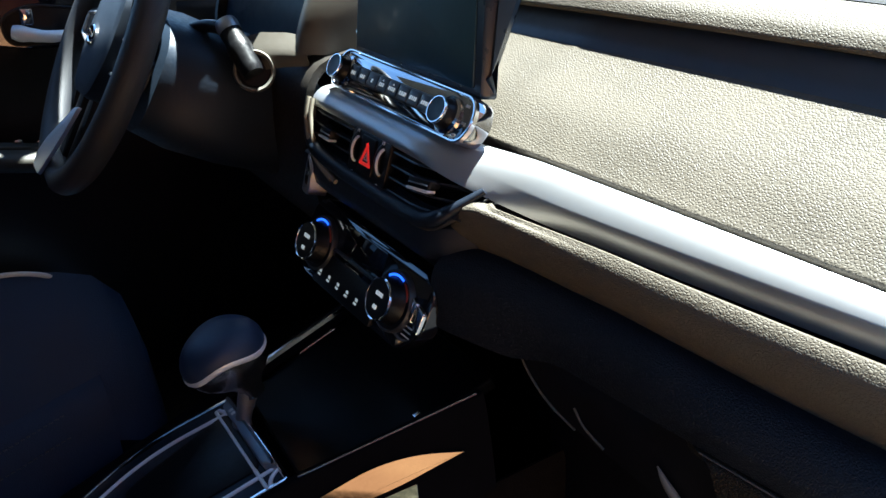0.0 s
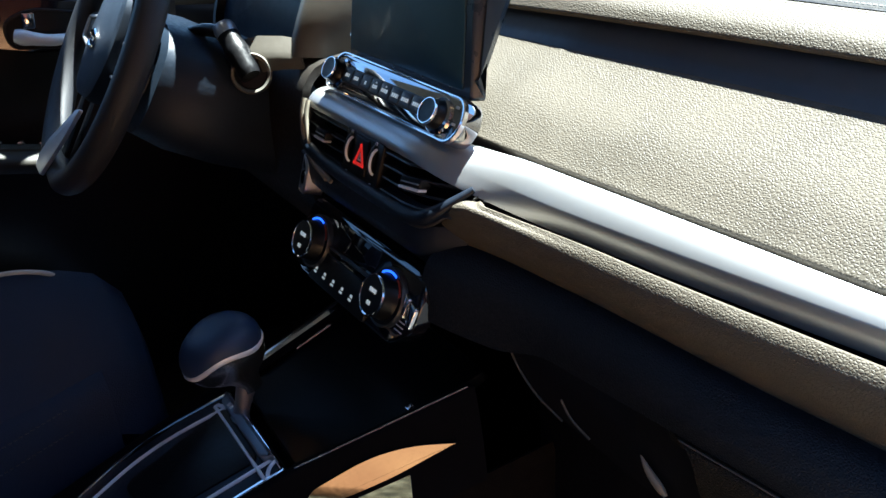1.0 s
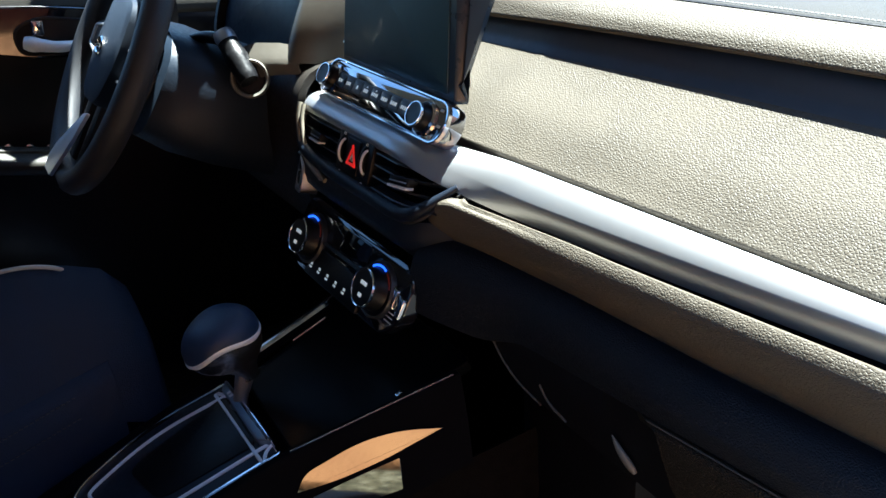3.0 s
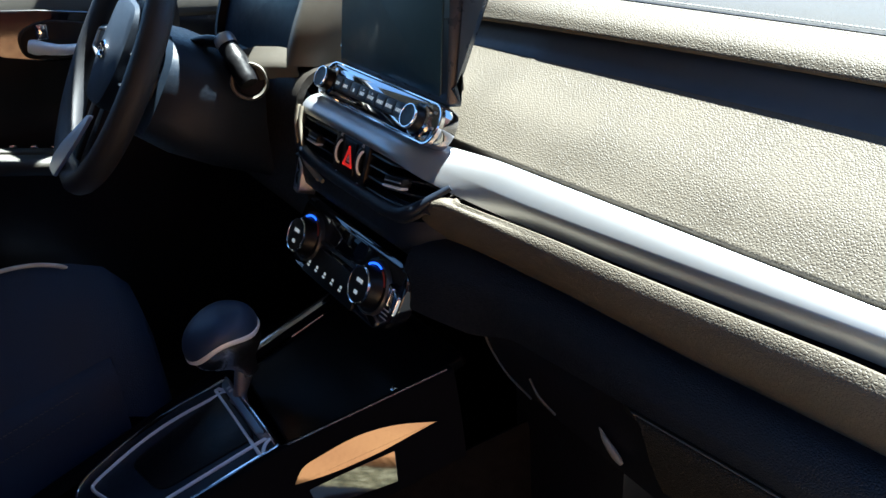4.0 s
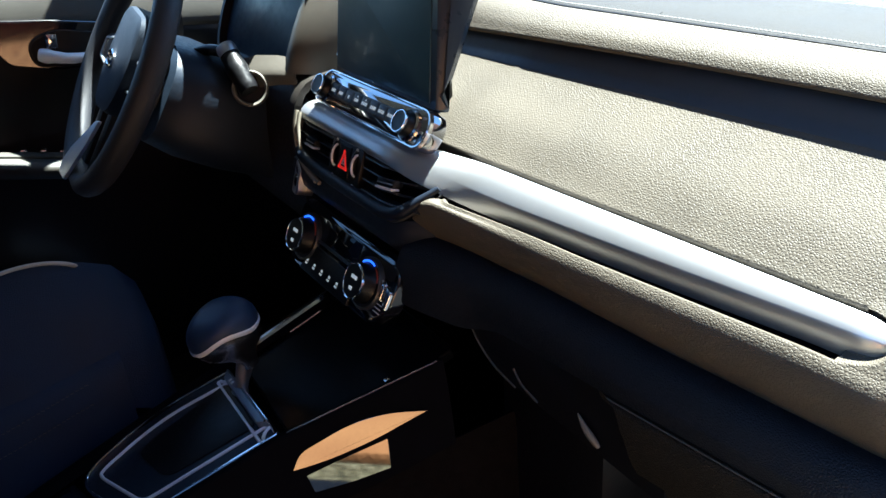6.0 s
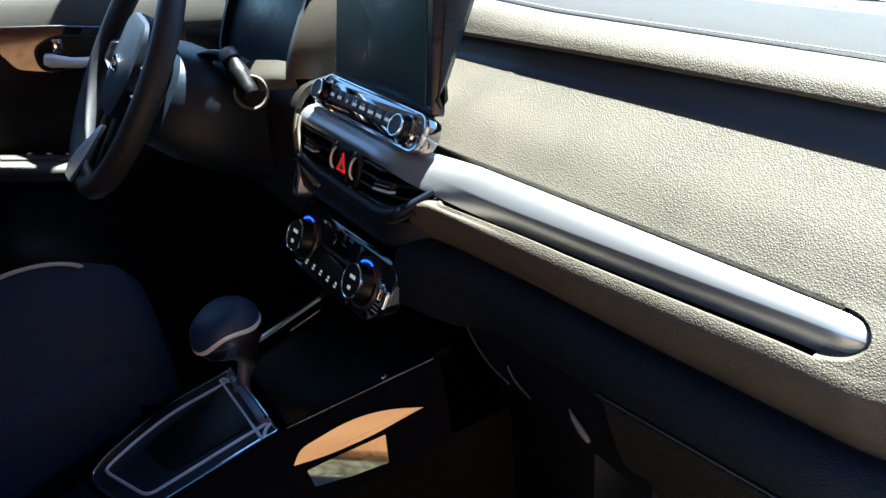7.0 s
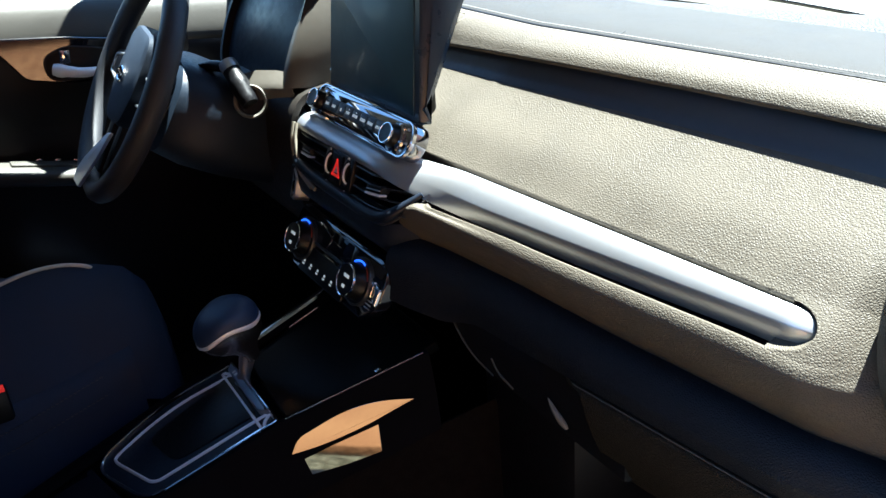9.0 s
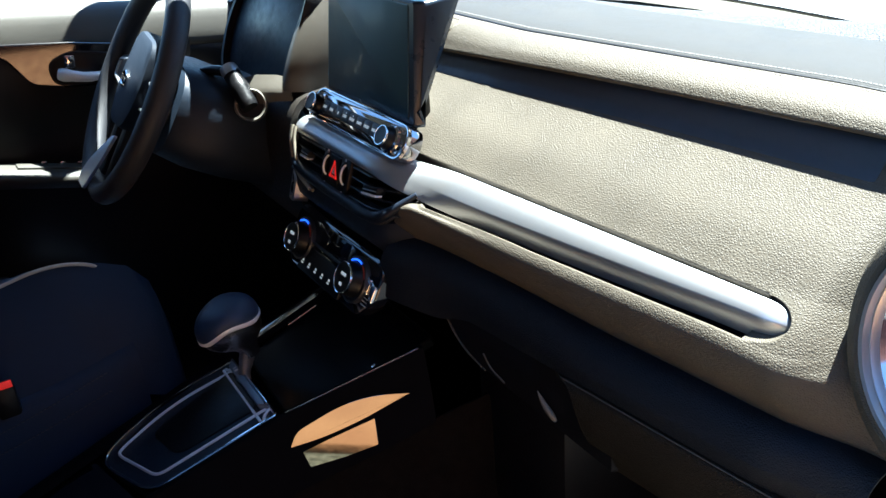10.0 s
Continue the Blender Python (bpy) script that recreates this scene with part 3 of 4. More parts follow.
        rows.append(row)
    return rows


part("lower_pad", solid(loft(lower_rows()), 0.002), PAD, dash, "grained vinyl pad in shade under the trim")
fascia_line = smooth_path([(0, w, z) for w, z in panel], 4)
end_rows = []
for x in steps(0.588, 0.630, 85) + steps(0.634, 0.735, 24):
    s = swell(x)
    fill = ease(0.600, 0.622, x)      # the channel under the brow closes here
    high = []
    for p in fascia_line[12:]:
        q = ease(0.070, 0.100, p.z) * fill
        high.append(on_dash(x, p.y - q * 0.0105 + s * (0.030 + 0.05 * (1 - p.z / 0.093)) * (1 - 0.6 * q), p.z + q * 0.0125 - s * 0.022 * (1 - q) + nose(x) * 0.65 * max(0.0, p.z) / 0.075))
    high = high[::-1]
    low = [Vector(q) for q in lower_section(x)[4:]]
    gap = []
    for t in steps(0, 1, 90)[1:-1]:
        k = max(0.0, min(1.0, (t - 0.135) / (0.865 - 0.045 * ease(0.588, 0.602, x))))
        tip = TRIM_END + 0.0008 - 0.030 * (1 - math.sqrt(max(0.0, 1 - abs(2 * k - 1.0) ** 2)))
        proud = ease(tip - 0.0015, tip + 0.0030, x)
        gap.append(high[-1].lerp(low[0], t) + Vector((0, 0.014 * (1 - proud) * min(1.0, 8 * k, 8 * (1 - k)) - 0.0030 * proud * math.sin(math.pi * t), 0)))
    end_rows.append(high + gap + low)
part("pad_end", solid(loft(end_rows), 0.002), PAD, dash, "grained vinyl round the strip's end")


def under_section(x):
    foot = pad_foot(x)
    near = 0.032 * (1 - ease(0.13, 0.27, x))
    drop = 0.015 * (1 - ease(0.205, 0.262, x))
    shape = [(-0.014, foot - 0.003), (-0.034, foot - 0.005), (-0.048, foot - 0.014), (-0.056, foot - 0.028), (-0.059, -0.138 - drop), (-0.0575, -0.1545 - drop)]
    line = smooth_path([(0, w, z) for w, z in shape], 4)
    return [on_dash(x, p.y + 0.012 * swell(x) - near * (0.3 + 0.7 * i / (len(line) - 1)), p.z + near * 0.3) for i, p in enumerate(line)]


part("under_panel", solid(loft([under_section(x) for x in steps(0.125, 0.72, 60)]), 0.003), UNDER, dash, "smooth black panel tinted blue for skylight")


def knee_foot(x):
    """The knee panel's lower edge, falling away from its rounded left end."""
    return -0.160 - 0.052 * (1 - math.exp(-max(0.0, x - 0.209) / 0.022)) - 0.17 * max(0.0, x - 0.235)


rows = []
for x in steps(0.209, 0.47, 27):
    z = knee_foot(x)
    rows.append([on_dash(x, w, a) for w, a in ((-0.046, -0.150), (-0.052, -0.156), (-0.055, (z - 0.156) / 2), (-0.054, z + 0.003), (-0.048, z), (-0.02, z - 0.004))])
part("knee_panel", solid(loft(rows), 0.006), BLACK, dash, "black panel beside the glove box")
part("edge_bead", tube(smooth_path([on_dash(x, -0.0555, knee_foot(x) + 0.002) for x in (0.2095, 0.212, 0.219, 0.231, 0.250, 0.279)], 5), 0.0012, 8), CHEEK, dash, "thin edge, paler vinyl painting the light on it")
part("edge_bead", tube(smooth_path([on_dash(0.280, -0.058, -0.189), on_dash(0.292, -0.0585, -0.203), on_dash(0.313, -0.057, -0.215)], 6), 0.0013, 8), CHEEK, dash, "thin edge, paler vinyl painting the light on it")
tab_path = smooth_path([on_dash(0.370, -0.060, -0.194), on_dash(0.381, -0.061, -0.206), on_dash(0.397, -0.060, -0.221)], 5)
part("pull_tab", tube(tab_path, [0.0006, 0.0012, 0.0018, 0.0023, 0.0027, 0.0030, 0.0033, 0.0035, 0.0034, 0.0030, 0.0018], 10, 1.3), RING_GREY, dash, "tab, pale plastic painting the light on it")


def glove_section(k):
    x0 = 0.375 + 0.080 * k ** 0.6
    shape = [(-0.050, -0.1565), (-0.058, -0.158), (-0.0625, -0.164), (-0.063, -0.19), (-0.056, -0.225), (-0.030, -0.270), (0.03, -0.32)]
    line = smooth_path([(0, w, z) for w, z in shape], 4)
    p = line[min(len(line) - 1, int(k * (len(line) - 1)))]
    return [on_dash(x, p.y, p.z) for x in steps(x0, 0.72, 16)]


part("glove_box_door", solid(loft([glove_section(k / 24) for k in range(25)]), 0.01), PAD_SHADED, dash, "grained glove box door, shade and orange bounce in its brown-black colour")
part("glove_seam", tube(smooth_path([on_dash(x, -0.0605, -0.1560) for x in (0.405, 0.45, 0.53, 0.60, 0.66)], 4), 0.0008, 8), CHEEK, dash, "thin pale seam above the glove box")
part("dash_sun_stop", box((0, 0.425, 0.80), (1.44, 0.55, 0.012), 0.002), VELVET, dash)
part("inner_core", box((0.26, 0.19, 0.50), (0.20, 0.24, 0.34), 0.03), BLACK, dash)

# round side vent at the end of the dash
RV = Plane((0.764, 0.098, 0.868), (1.0, -0.30, 0), (0, 0.20, 1))
round_vent = thing("round_air_vent", RV.o, "round side air vent with a bright silver ring", "air vent")


def turned(profile, seg=56):
    return loft([[RV.at(r * math.cos(k * 2 * math.pi / seg), r * math.sin(k * 2 * math.pi / seg), n) for k in range(seg)] for r, n in profile], closed=True)


part("surround", turned([(0.150, -0.060), (0.136, -0.040), (0.126, -0.024), (0.116, -0.010), (0.108, -0.002), (0.099, 0.000), (0.0935, -0.003), (0.092, -0.02)]), PAD, round_vent, "grained vinyl collar")
part("ring", turned([(0.0925, -0.012), (0.0925, 0.000), (0.0905, 0.003), (0.0875, 0.002), (0.0860, -0.002), (0.0855, -0.004), (0.0840, -0.003), (0.082, -0.006), (0.080, -0.014)]), SILVER, round_vent, "bright silver ring")
part("bowl", turned([(0.081, -0.010), (0.075, -0.018), (0.064, -0.030), (0.050, -0.036)]), CHROME, round_vent, "polished inner cone")
part("hub", lathe(RV, 0, 0, [(0.050, -0.05), (0.050, -0.034), (0.046, -0.030), (0.02, -0.028)], 40), BLACK, round_vent)
for k in range(-3, 4):
    half = math.sqrt(0.048 ** 2 - (k * 0.013) ** 2)
    part("slat", box(RV.at(0, k * 0.013, -0.026), (half * 2, 0.002, 0.012), 0.0006, RV.turn(), 1), SLATS, round_vent)

# ---------------------------------------------------------------- radio bar and screen
BAR = Plane((0.003, 0.013, 0.888), (1, 0, 0), (0, 0.555, 0.83))
radio = thing("infotainment_unit", (0, 0.04, 0.88), "upright touchscreen on a piano black button bar, switched off", "car screen")
bar_out = rounded([(-0.130, -0.021), (0.126, -0.022), (0.135, 0.003), (0.124, 0.0245), (-0.124, 0.0255), (-0.136, 0.0)], [0.014, 0.016, 0.016, 0.014, 0.014, 0.014], 5)
bar = part("button_bar", plate(BAR, bar_out, -0.022, 0.0, 0.004), BAR_BLACK, radio, "piano black button bar")
part("edge", rim(BAR, [p * 1.0 for p in bar_out], -0.004, 0.0016, 0.0032, 0.001), CHROME, bar, "thin chrome edge")
strip = part("button_strip", plate(BAR, rect(-0.093, -0.0075, 0.078, 0.0105, 0.003), -0.002, 0.0065, 0.002), BUTTON, radio, "grey button strip")
for i in range(8):
    u0 = -0.090 + i * 0.0205
    part("button", plate(BAR, rect(u0, -0.0060, u0 + 0.0199, 0.0090, 0.0012), 0.004, 0.0078, 0.0008), BUTTON, strip)
    w = (0.005, 0.006, 0.002, 0.006, 0.008, 0.007, 0.008, 0.007)[i]
    part("mark", word(BAR, u0 + 0.0100, 0.0008, w * 0.88, 0.0042, 0.0081, i), MARK_GLOW, strip)
    if i in (3, 4):
        part("mark", plate(BAR, [Vector((u0 + 0.0085, 0.0048)), Vector((u0 + 0.0115, 0.0048)), Vector((u0 + 0.0100, 0.0068))], 0.007, 0.0081, 0.0001), MARK_GLOW, strip)
for side in (-0.108, 0.0975):
    knob = part("knob", lathe(BAR, side, 0.0, [(0.0155, -0.002), (0.0155, 0.005), (0.0138, 0.007), (0.0128, 0.0145), (0.0130, 0.0155), (0.0130, 0.0170), (0.0118, 0.0182), (0.0112, 0.0176), (0.004, 0.0172)], 36), BLACK, radio, "round black knob")
    part("knob_ring", loft([[BAR.at(p.x, p.y, n) for p in circle(side, 0.0, r, 36)] for r, n in ((0.0130, 0.0152), (0.0134, 0.0170), (0.0128, 0.0184), (0.0120, 0.0184), (0.0116, 0.0174))], closed=True), CHROME, knob, "chrome rim")
    part("knob_base", loft([[BAR.at(p.x, p.y, n) for p in circle(side, 0.0, r, 36)] for r, n in ((0.0185, 0.0), (0.0183, 0.004), (0.0160, 0.006), (0.0150, 0.005))], closed=True), CHROME, knob)
for u, v in ((0.117, 0.014), (0.121, -0.002), (0.114, -0.015), (-0.126, 0.009)):
    part("mark", plate(BAR, rect(u - 0.003, v - 0.0014, u + 0.003, v + 0.0014, 0.0004), -0.001, 0.0006, 0.0001), MARK, bar)

SCR = Plane((0, 0.037, 0.905), (1, 0, 0), (0, 0.12, 1))
scr_out = rounded([(-0.127, -0.004), (0.119, -0.004), (0.114, 0.148), (-0.121, 0.148)], 0.006, 4)
back_plane = Plane((0, 0.104, 0.915), (1, 0, 0), (0, 0.12, 1))
front_line, back_line = inset(scr_out, 0.0), [Vector((p.x * 1.05, 0.002 + p.y * 0.92)) for p in scr_out]
housing = loft([[SCR.at(p.x, p.y, 0.0) for p in inset(front_line, 0.003)], [SCR.at(p.x, p.y, -0.003) for p in front_line], [SCR.at(p.x * 1.03, p.y, -0.014) for p in front_line],
                [back_plane.at(p.x, p.y, 0.010 + 0.052 * (1 - p.y / 0.14)) for p in back_line], [back_plane.at(p.x, p.y, 0.052 * (1 - p.y / 0.14)) for p in inset(back_line, 0.006)]], closed=True, caps=True)
part("neck", box((0, 0.085, 0.93), (0.12, 0.03, 0.10), 0.008), BLACK, radio)
part("housing", housing, HOUSING, radio, "gloss black screen housing")
glass = part("display_glass", plate(SCR, rounded([(-0.122, 0.004), (0.105, 0.004), (0.100, 0.143), (-0.116, 0.143)], 0.004, 4), -0.002, 0.0014, 0.0008), GLASS_TEAL, radio, "dark switched-off display")

# ---------------------------------------------------------------- centre vents and hazard switch
class Bent(Plane):
    """The vents' face: it sweeps forward towards its upper outer corners."""

    def at(self, u, v, n=0.0):
        over = max(0.0, (u - 0.085) / 0.085) ** 1.4 * 0.055 + max(0.0, (-0.11 - u) / 0.05) ** 1.4 * 0.008
        return Plane.at(self, u, v, n) + Vector((0, over * max(0.0, min(1.0, (v + 0.045) / 0.065)), 0))


VEN = Bent((0, -0.024, 0.823), (1, 0, 0), (0, 0.30, 0.954))
vents = thing("centre_air_vents", VEN.o, "black twin centre air vents with a red hazard switch between them", "air vent")
ven_out = rounded([(-0.112, -0.026), (0.128, -0.026), (0.148, 0.004), (0.138, 0.022), (-0.144, 0.026), (-0.146, 0.004)], 0.012, 4)
part("back_plate", plate(VEN, ven_out, -0.05, -0.022, 0.002), VELVET, vents)


def bezel_path(d, n):
    """The frame's run: down the left end, along the foot and up to the strip; d: drawn in by so much."""
    run = [(-0.146, 0.026), (-0.149, 0.006), (-0.140, -0.012), (-0.114, -0.024), (-0.066, -0.029), (0.0, -0.0305), (0.060, -0.0305), (0.092, -0.0310), (0.114, -0.0295), (0.129, -0.0235), (0.143, -0.0110), (0.157, 0.005)]
    flat = [Vector((p.x, p.y)) for p in smooth_path([(u, v, 0) for u, v in run], 4)]
    out = []
    for k, p in enumerate(flat):
        way = (flat[min(k + 1, len(flat) - 1)] - flat[max(k - 1, 0)]).normalized()
        q = p + Vector((-way.y, way.x)) * d
        out.append(VEN.at(q.x, q.y, n))
    return out


def tapered(radius, count):
    return [radius * (1 - 0.6 * max(0.0, (k - count + 9) / 8)) for k in range(count)]


COUNT = len(bezel_path(0, 0))
part("bezel", tube(bezel_path(0.0040, 0.0), tapered(0.0082, COUNT), 14, 1.0, VEN.n), DARK, vents, "satin black bezel")
part("inner_ledge", loft([[a, a.lerp(b, 0.5) + VEN.n * 0.0015, b] for a, b in list(zip(bezel_path(0.008, -0.001), bezel_path(0.0145, -0.018)))[:-7]]), COLUMN, vents, "sloping inner ledge of the frame")
part("outer_edge", tube(bezel_path(-0.0030, -0.004), tapered(0.0030, COUNT), 10, 1.0, VEN.n), RIM_GREY, vents, "thin grey outer lip round the vents")
for u0, u1 in ((-0.138, -0.044), (0.042, 0.150)):
    for k in range(4):
        v = 0.019 - k * 0.0128
        cut0, cut1 = u0 + max(0, (0.0 - v)) * (1.3 if u0 < 0 else 0.0), (0.146 - 0.95 * max(0.0, v + 0.010) if u0 > 0 else u1)
        part("slat", loft([[VEN.at(u, v + 0.003, -0.001), VEN.at(u, v + 0.0012, -0.0005), VEN.at(u, v - 0.003, -0.020), VEN.at(u, v - 0.001, -0.0205)] for u in steps(cut0, cut1, 8)], closed=True, caps=True), SLATS, vents)
    mid = (u0 + u1) / 2 + (0.000 if u0 < 0 else 0.002)
    tab = part("slider", plate(VEN, rect(mid - 0.013, 0.0005, mid + 0.013, 0.0105, 0.003), -0.006, 0.006, 0.002), BLACK, vents, "black vent slider")
    part("slider_edge", plate(VEN, rect(mid - 0.013, -0.0022, mid + 0.013, 0.0006, 0.001), -0.003, 0.0070, 0.0006), PALE_SILVER, tab, "bright lower edge")
    part("slider_rib", plate(VEN, rect(mid - 0.011, 0.0042, mid + 0.011, 0.0056, 0.0005), 0.004, 0.0068, 0.0004), SILVER, tab)
hz = part("switch_panel", plate(VEN, rounded([(-0.040, -0.025), (0.037, -0.0265), (0.040, 0.027), (-0.040, 0.027)], 0.003, 3), -0.03, 0.0015, 0.002), BLACK, vents, "black switch panel")
part("hazard_button", plate(VEN, rect(-0.016, -0.015, 0.013, 0.024, 0.002), 0.0, 0.0036, 0.0012), BLACK, vents)
tri = [Vector((-0.012, -0.006)), Vector((0.011, -0.006)), Vector((-0.0005, 0.019))]
part("hazard_triangle", rim(VEN, rounded(tri, 0.0012, 2), 0.003, 0.0046, 0.0034, 0.0003), RED_LIFT, vents, "red warning triangle")
part("hazard_triangle", rim(VEN, rounded([q * 0.36 + Vector((0, 0.0018)) for q in tri], 0.0006, 2), 0.003, 0.0043, 0.0014, 0.0002), MARK, vents, "white inner triangle")
for u in (-0.027, 0.025):
    wheel_ = part("thumbwheel", tube([VEN.at(u, 0.006 + 0.015 * math.cos(a), 0.0070 * math.sin(a) - 0.002) for a in steps(0, math.pi, 15)], 0.0042, 10, 1.0, VEN.u), BLACK, vents, "ribbed vent thumbwheel")
    part("thumbwheel_edge", tube([VEN.at(u + 0.0030, 0.006 + 0.0135 * math.cos(a), 0.0075 * math.sin(a) + 0.0005) for a in steps(0.2, math.pi - 0.2, 15)], 0.0016, 8, 1.0, VEN.u), PALE_SILVER, wheel_, "bright silver edge")
    for v in (0.0245, -0.0195):
        part("mark", rim(VEN, circle(u, v, 0.0022, 12), 0.001, 0.0024, 0.0009, 0.0002), MARK, vents)
# lower shroud between vents and climate panel
shroud = []
for u in steps(-0.155, 0.168, 18):
    e = 1 - abs(u / 0.17) ** 4 * 0.3
    back = 0.055 * ease(0.105, 0.175, u)
    shroud.append([Vector((u, q + back, z)) for q, z in ((-0.012, 0.797), (-0.022 - 0.008 * e, 0.790), (-0.036 * e - 0.002, 0.775), (-0.036 * e, 0.762), (-0.026 * e, 0.752), (-0.01, 0.735))])
part("shroud", solid(loft(shroud), 0.006), DARK, vents, "smooth black shroud under the vents, tinted blue for skylight")
# left corner of the centre stack, with the push button beside the column
for off, rad in ((0.0, 0.0036), (0.010, 0.0028)):
    part("stack_corner", tube(smooth_path([(-0.146 + off, -0.018, 0.856), (-0.140 + off, -0.026, 0.838), (-0.128 + off, -0.031, 0.812), (-0.108 + off, -0.034, 0.794), (-0.070 + off, -0.036, 0.783)], 5), rad, 10), BEIGE, vents, "pale beige lip at the vents' end")

starter = thing("silver_button", (-0.135, -0.035, 0.775), "small silver-rimmed push button at the dashboard's corner", "button")
ST = Plane((-0.132, -0.034, 0.768), (1, -0.25, 0), (0, 0.3, 1))
part("button_frame", rim(ST, rounded([(-0.016, -0.026), (0.010, -0.022), (0.012, 0.012), (-0.014, 0.026)], 0.008, 4), -0.02, 0.004, 0.006, 0.002), SILVER, starter, "worn silver frame")
part("button_face", lathe(ST, -0.002, -0.004, [(0.010, -0.01), (0.010, 0.002), (0.008, 0.004), (0.003, 0.004)], 20), CHROME, starter)

# ---------------------------------------------------------------- climate panel
AC = Plane((0.002, -0.052, 0.704), (1, 0, 0), (0, 0.46, 0.888))
climate = thing("climate_control_panel", AC.o, "piano black climate panel with two round dials and blue lights", "climate control")
ac_out = rounded([(-0.126, -0.042), (0.106, -0.042), (0.138, -0.014), (0.137, 0.028), (0.122, 0.043), (-0.126, 0.050)], [0.03, 0.012, 0.016, 0.016, 0.012, 0.03], 5)
part("panel", plate(AC, ac_out, -0.018, 0.0, 0.004), GLOSS, climate, "piano black panel")
part("display", plate(AC, rect(-0.050, 0.010, 0.046, 0.038, 0.004), -0.002, 0.0012, 0.0006), GLOSS, climate, "dark display window")
part("ridge", plate(AC, rect(-0.054, 0.0035, 0.052, 0.0068, 0.001), -0.002, 0.004, 0.001), BUTTON, climate, "grey bar")
keys = part("button_strip", plate(AC, rounded([(-0.078, -0.041), (0.056, -0.041), (0.052, -0.004), (-0.056, -0.002)], 0.004, 3), -0.002, 0.003, 0.001), BLACK, climate)
for i in range(5):
    u = -0.064 + i * 0.0212
    part("mark", plate(AC, rect(u - 0.003, -0.031, u + 0.003, -0.0285, 0.0005), 0.002, 0.0034, 0.0001), MARK_GLOW, keys)
    part("mark", plate(AC, rect(u - 0.0012, -0.027, u + 0.0034, -0.0235, 0.0005), 0.002, 0.0034, 0.0001), MARK_GLOW, keys)
for i in range(3):
    part("mark", plate(AC, rect(0.108, -0.013 - i * 0.005, 0.122, -0.0118 - i * 0.005, 0.0004), -0.001, 0.0006, 0.0001), MARK, climate)
for u0, u1, v0, v1 in ((0.111, 0.119, -0.004, 0.018), (0.124, 0.134, -0.010, 0.014)):
    part("end_key", plate(AC, rounded([(u0, v0), (u1, v0 - 0.004), (u1 + 0.001, v1 - 0.004), (u0 - 0.002, v1)], 0.003, 3), -0.001, 0.004, 0.003), CHROME, climate, "mirror-like end key")
for u in (-0.0825, 0.0830):
    dial = part("dial", lathe(AC, u, 0.001, [(0.0300, -0.002), (0.0300, 0.004), (0.0285, 0.006), (0.0250, 0.0065), (0.0235, 0.009), (0.0222, 0.020), (0.0215, 0.0225), (0.0190, 0.0228), (0.006, 0.0222)], 48), BLACK, climate, "round black climate dial")
    part("dial_rim", loft([[AC.at(p.x, p.y, n) for p in circle(u, 0.001, r, 48)] for r, n in ((0.0218, 0.021), (0.0222, 0.0228), (0.0212, 0.0240), (0.0200, 0.0236), (0.0196, 0.0222))], closed=True), CHROME, dial, "thin bright rim")
    part("dial_collar", loft([[AC.at(p.x, p.y, n) for p in circle(u, 0.001, r, 48)] for r, n in ((0.0318, -0.001), (0.0318, 0.005), (0.0306, 0.0068), (0.0294, 0.0065), (0.0290, 0.004))], closed=True), BUTTON, dial, "grey collar")
    for a0, a1, mt, nm in ((70, 128, BLUE_GLOW, "blue_arc"), (20, 62, RED_GLOW, "red_arc")):
        part(nm, tube([AC.at(u + 0.0266 * math.cos(radians(a)), 0.001 + 0.0266 * math.sin(radians(a)), 0.0068) for a in steps(a0, a1, 10)], 0.0013, 6, 0.6, AC.n), mt, dial, "glowing blue arc" if mt is BLUE_GLOW else "dim red arc")
    for v, w in ((0.006, 0.006), (-0.008, 0.004)):
        part("mark", word(AC, u, v, w, 0.0044, 0.0234, int(v * 1e4)), MARK_GLOW, dial)

# ---------------------------------------------------------------- centre console
CON = Plane((0, -0.187, 0.552), (1, 0, 0), (0, 1, 0.4))
console = thing("centre_console", (0, -0.2, 0.3), "gloss black centre console with a silver-edged shift plate", "console")


def con(x, y, n=0.0):
    """A place on the console's sloping top, by the plan's x and y."""
    return Vector((x, y, 0.552 + 0.4 * (y + 0.187) + n))


def right_edge(y):
    return 0.098 + 0.42 * (y + 0.189) if y > -0.19 else 0.098 + 0.22 * (y + 0.189)


def flare(y):
    """The side panel leans out at its rear and turns under towards the dash."""
    return 1.0 - 0.2 * ease(-0.100, -0.010, y)


CY = steps(-0.56, -0.010, 34)
rows = []
for y in CY:
    x = right_edge(y)
    f = flare(y)
    rows.append([con(x - 0.016, y, -0.004), con(x - 0.010, y, 0.002), con(x - 0.003, y, 0.003), con(x + 0.001, y, -0.001)]
                + [con(x + a * f + b * (1 - f), y, n) for a, b, n in ((0.006, 0.0035, -0.020), (0.0128, 0.0030, -0.050), (0.0205, -0.0020, -0.092), (0.0225, -0.0045, -0.108))])
part("side_panel", loft([smooth_path(r, 3) for r in rows]), VELVET, console, "black side panel")
rows = []
for y in CY:
    x = -0.092 + 0.10 * (y + 0.155)
    rows.append([con(x + 0.014, y, -0.004), con(x + 0.008, y, 0.003), con(x, y, 0.005), con(x - 0.006, y, 0.001), con(x - 0.02, y, -0.06), con(x - 0.024, y, -0.11)])
part("side_panel", loft([smooth_path(r, 3) for r in rows]), VELVET, console)


def rail(y):
    return -0.088 + 0.10 * (y + 0.155)


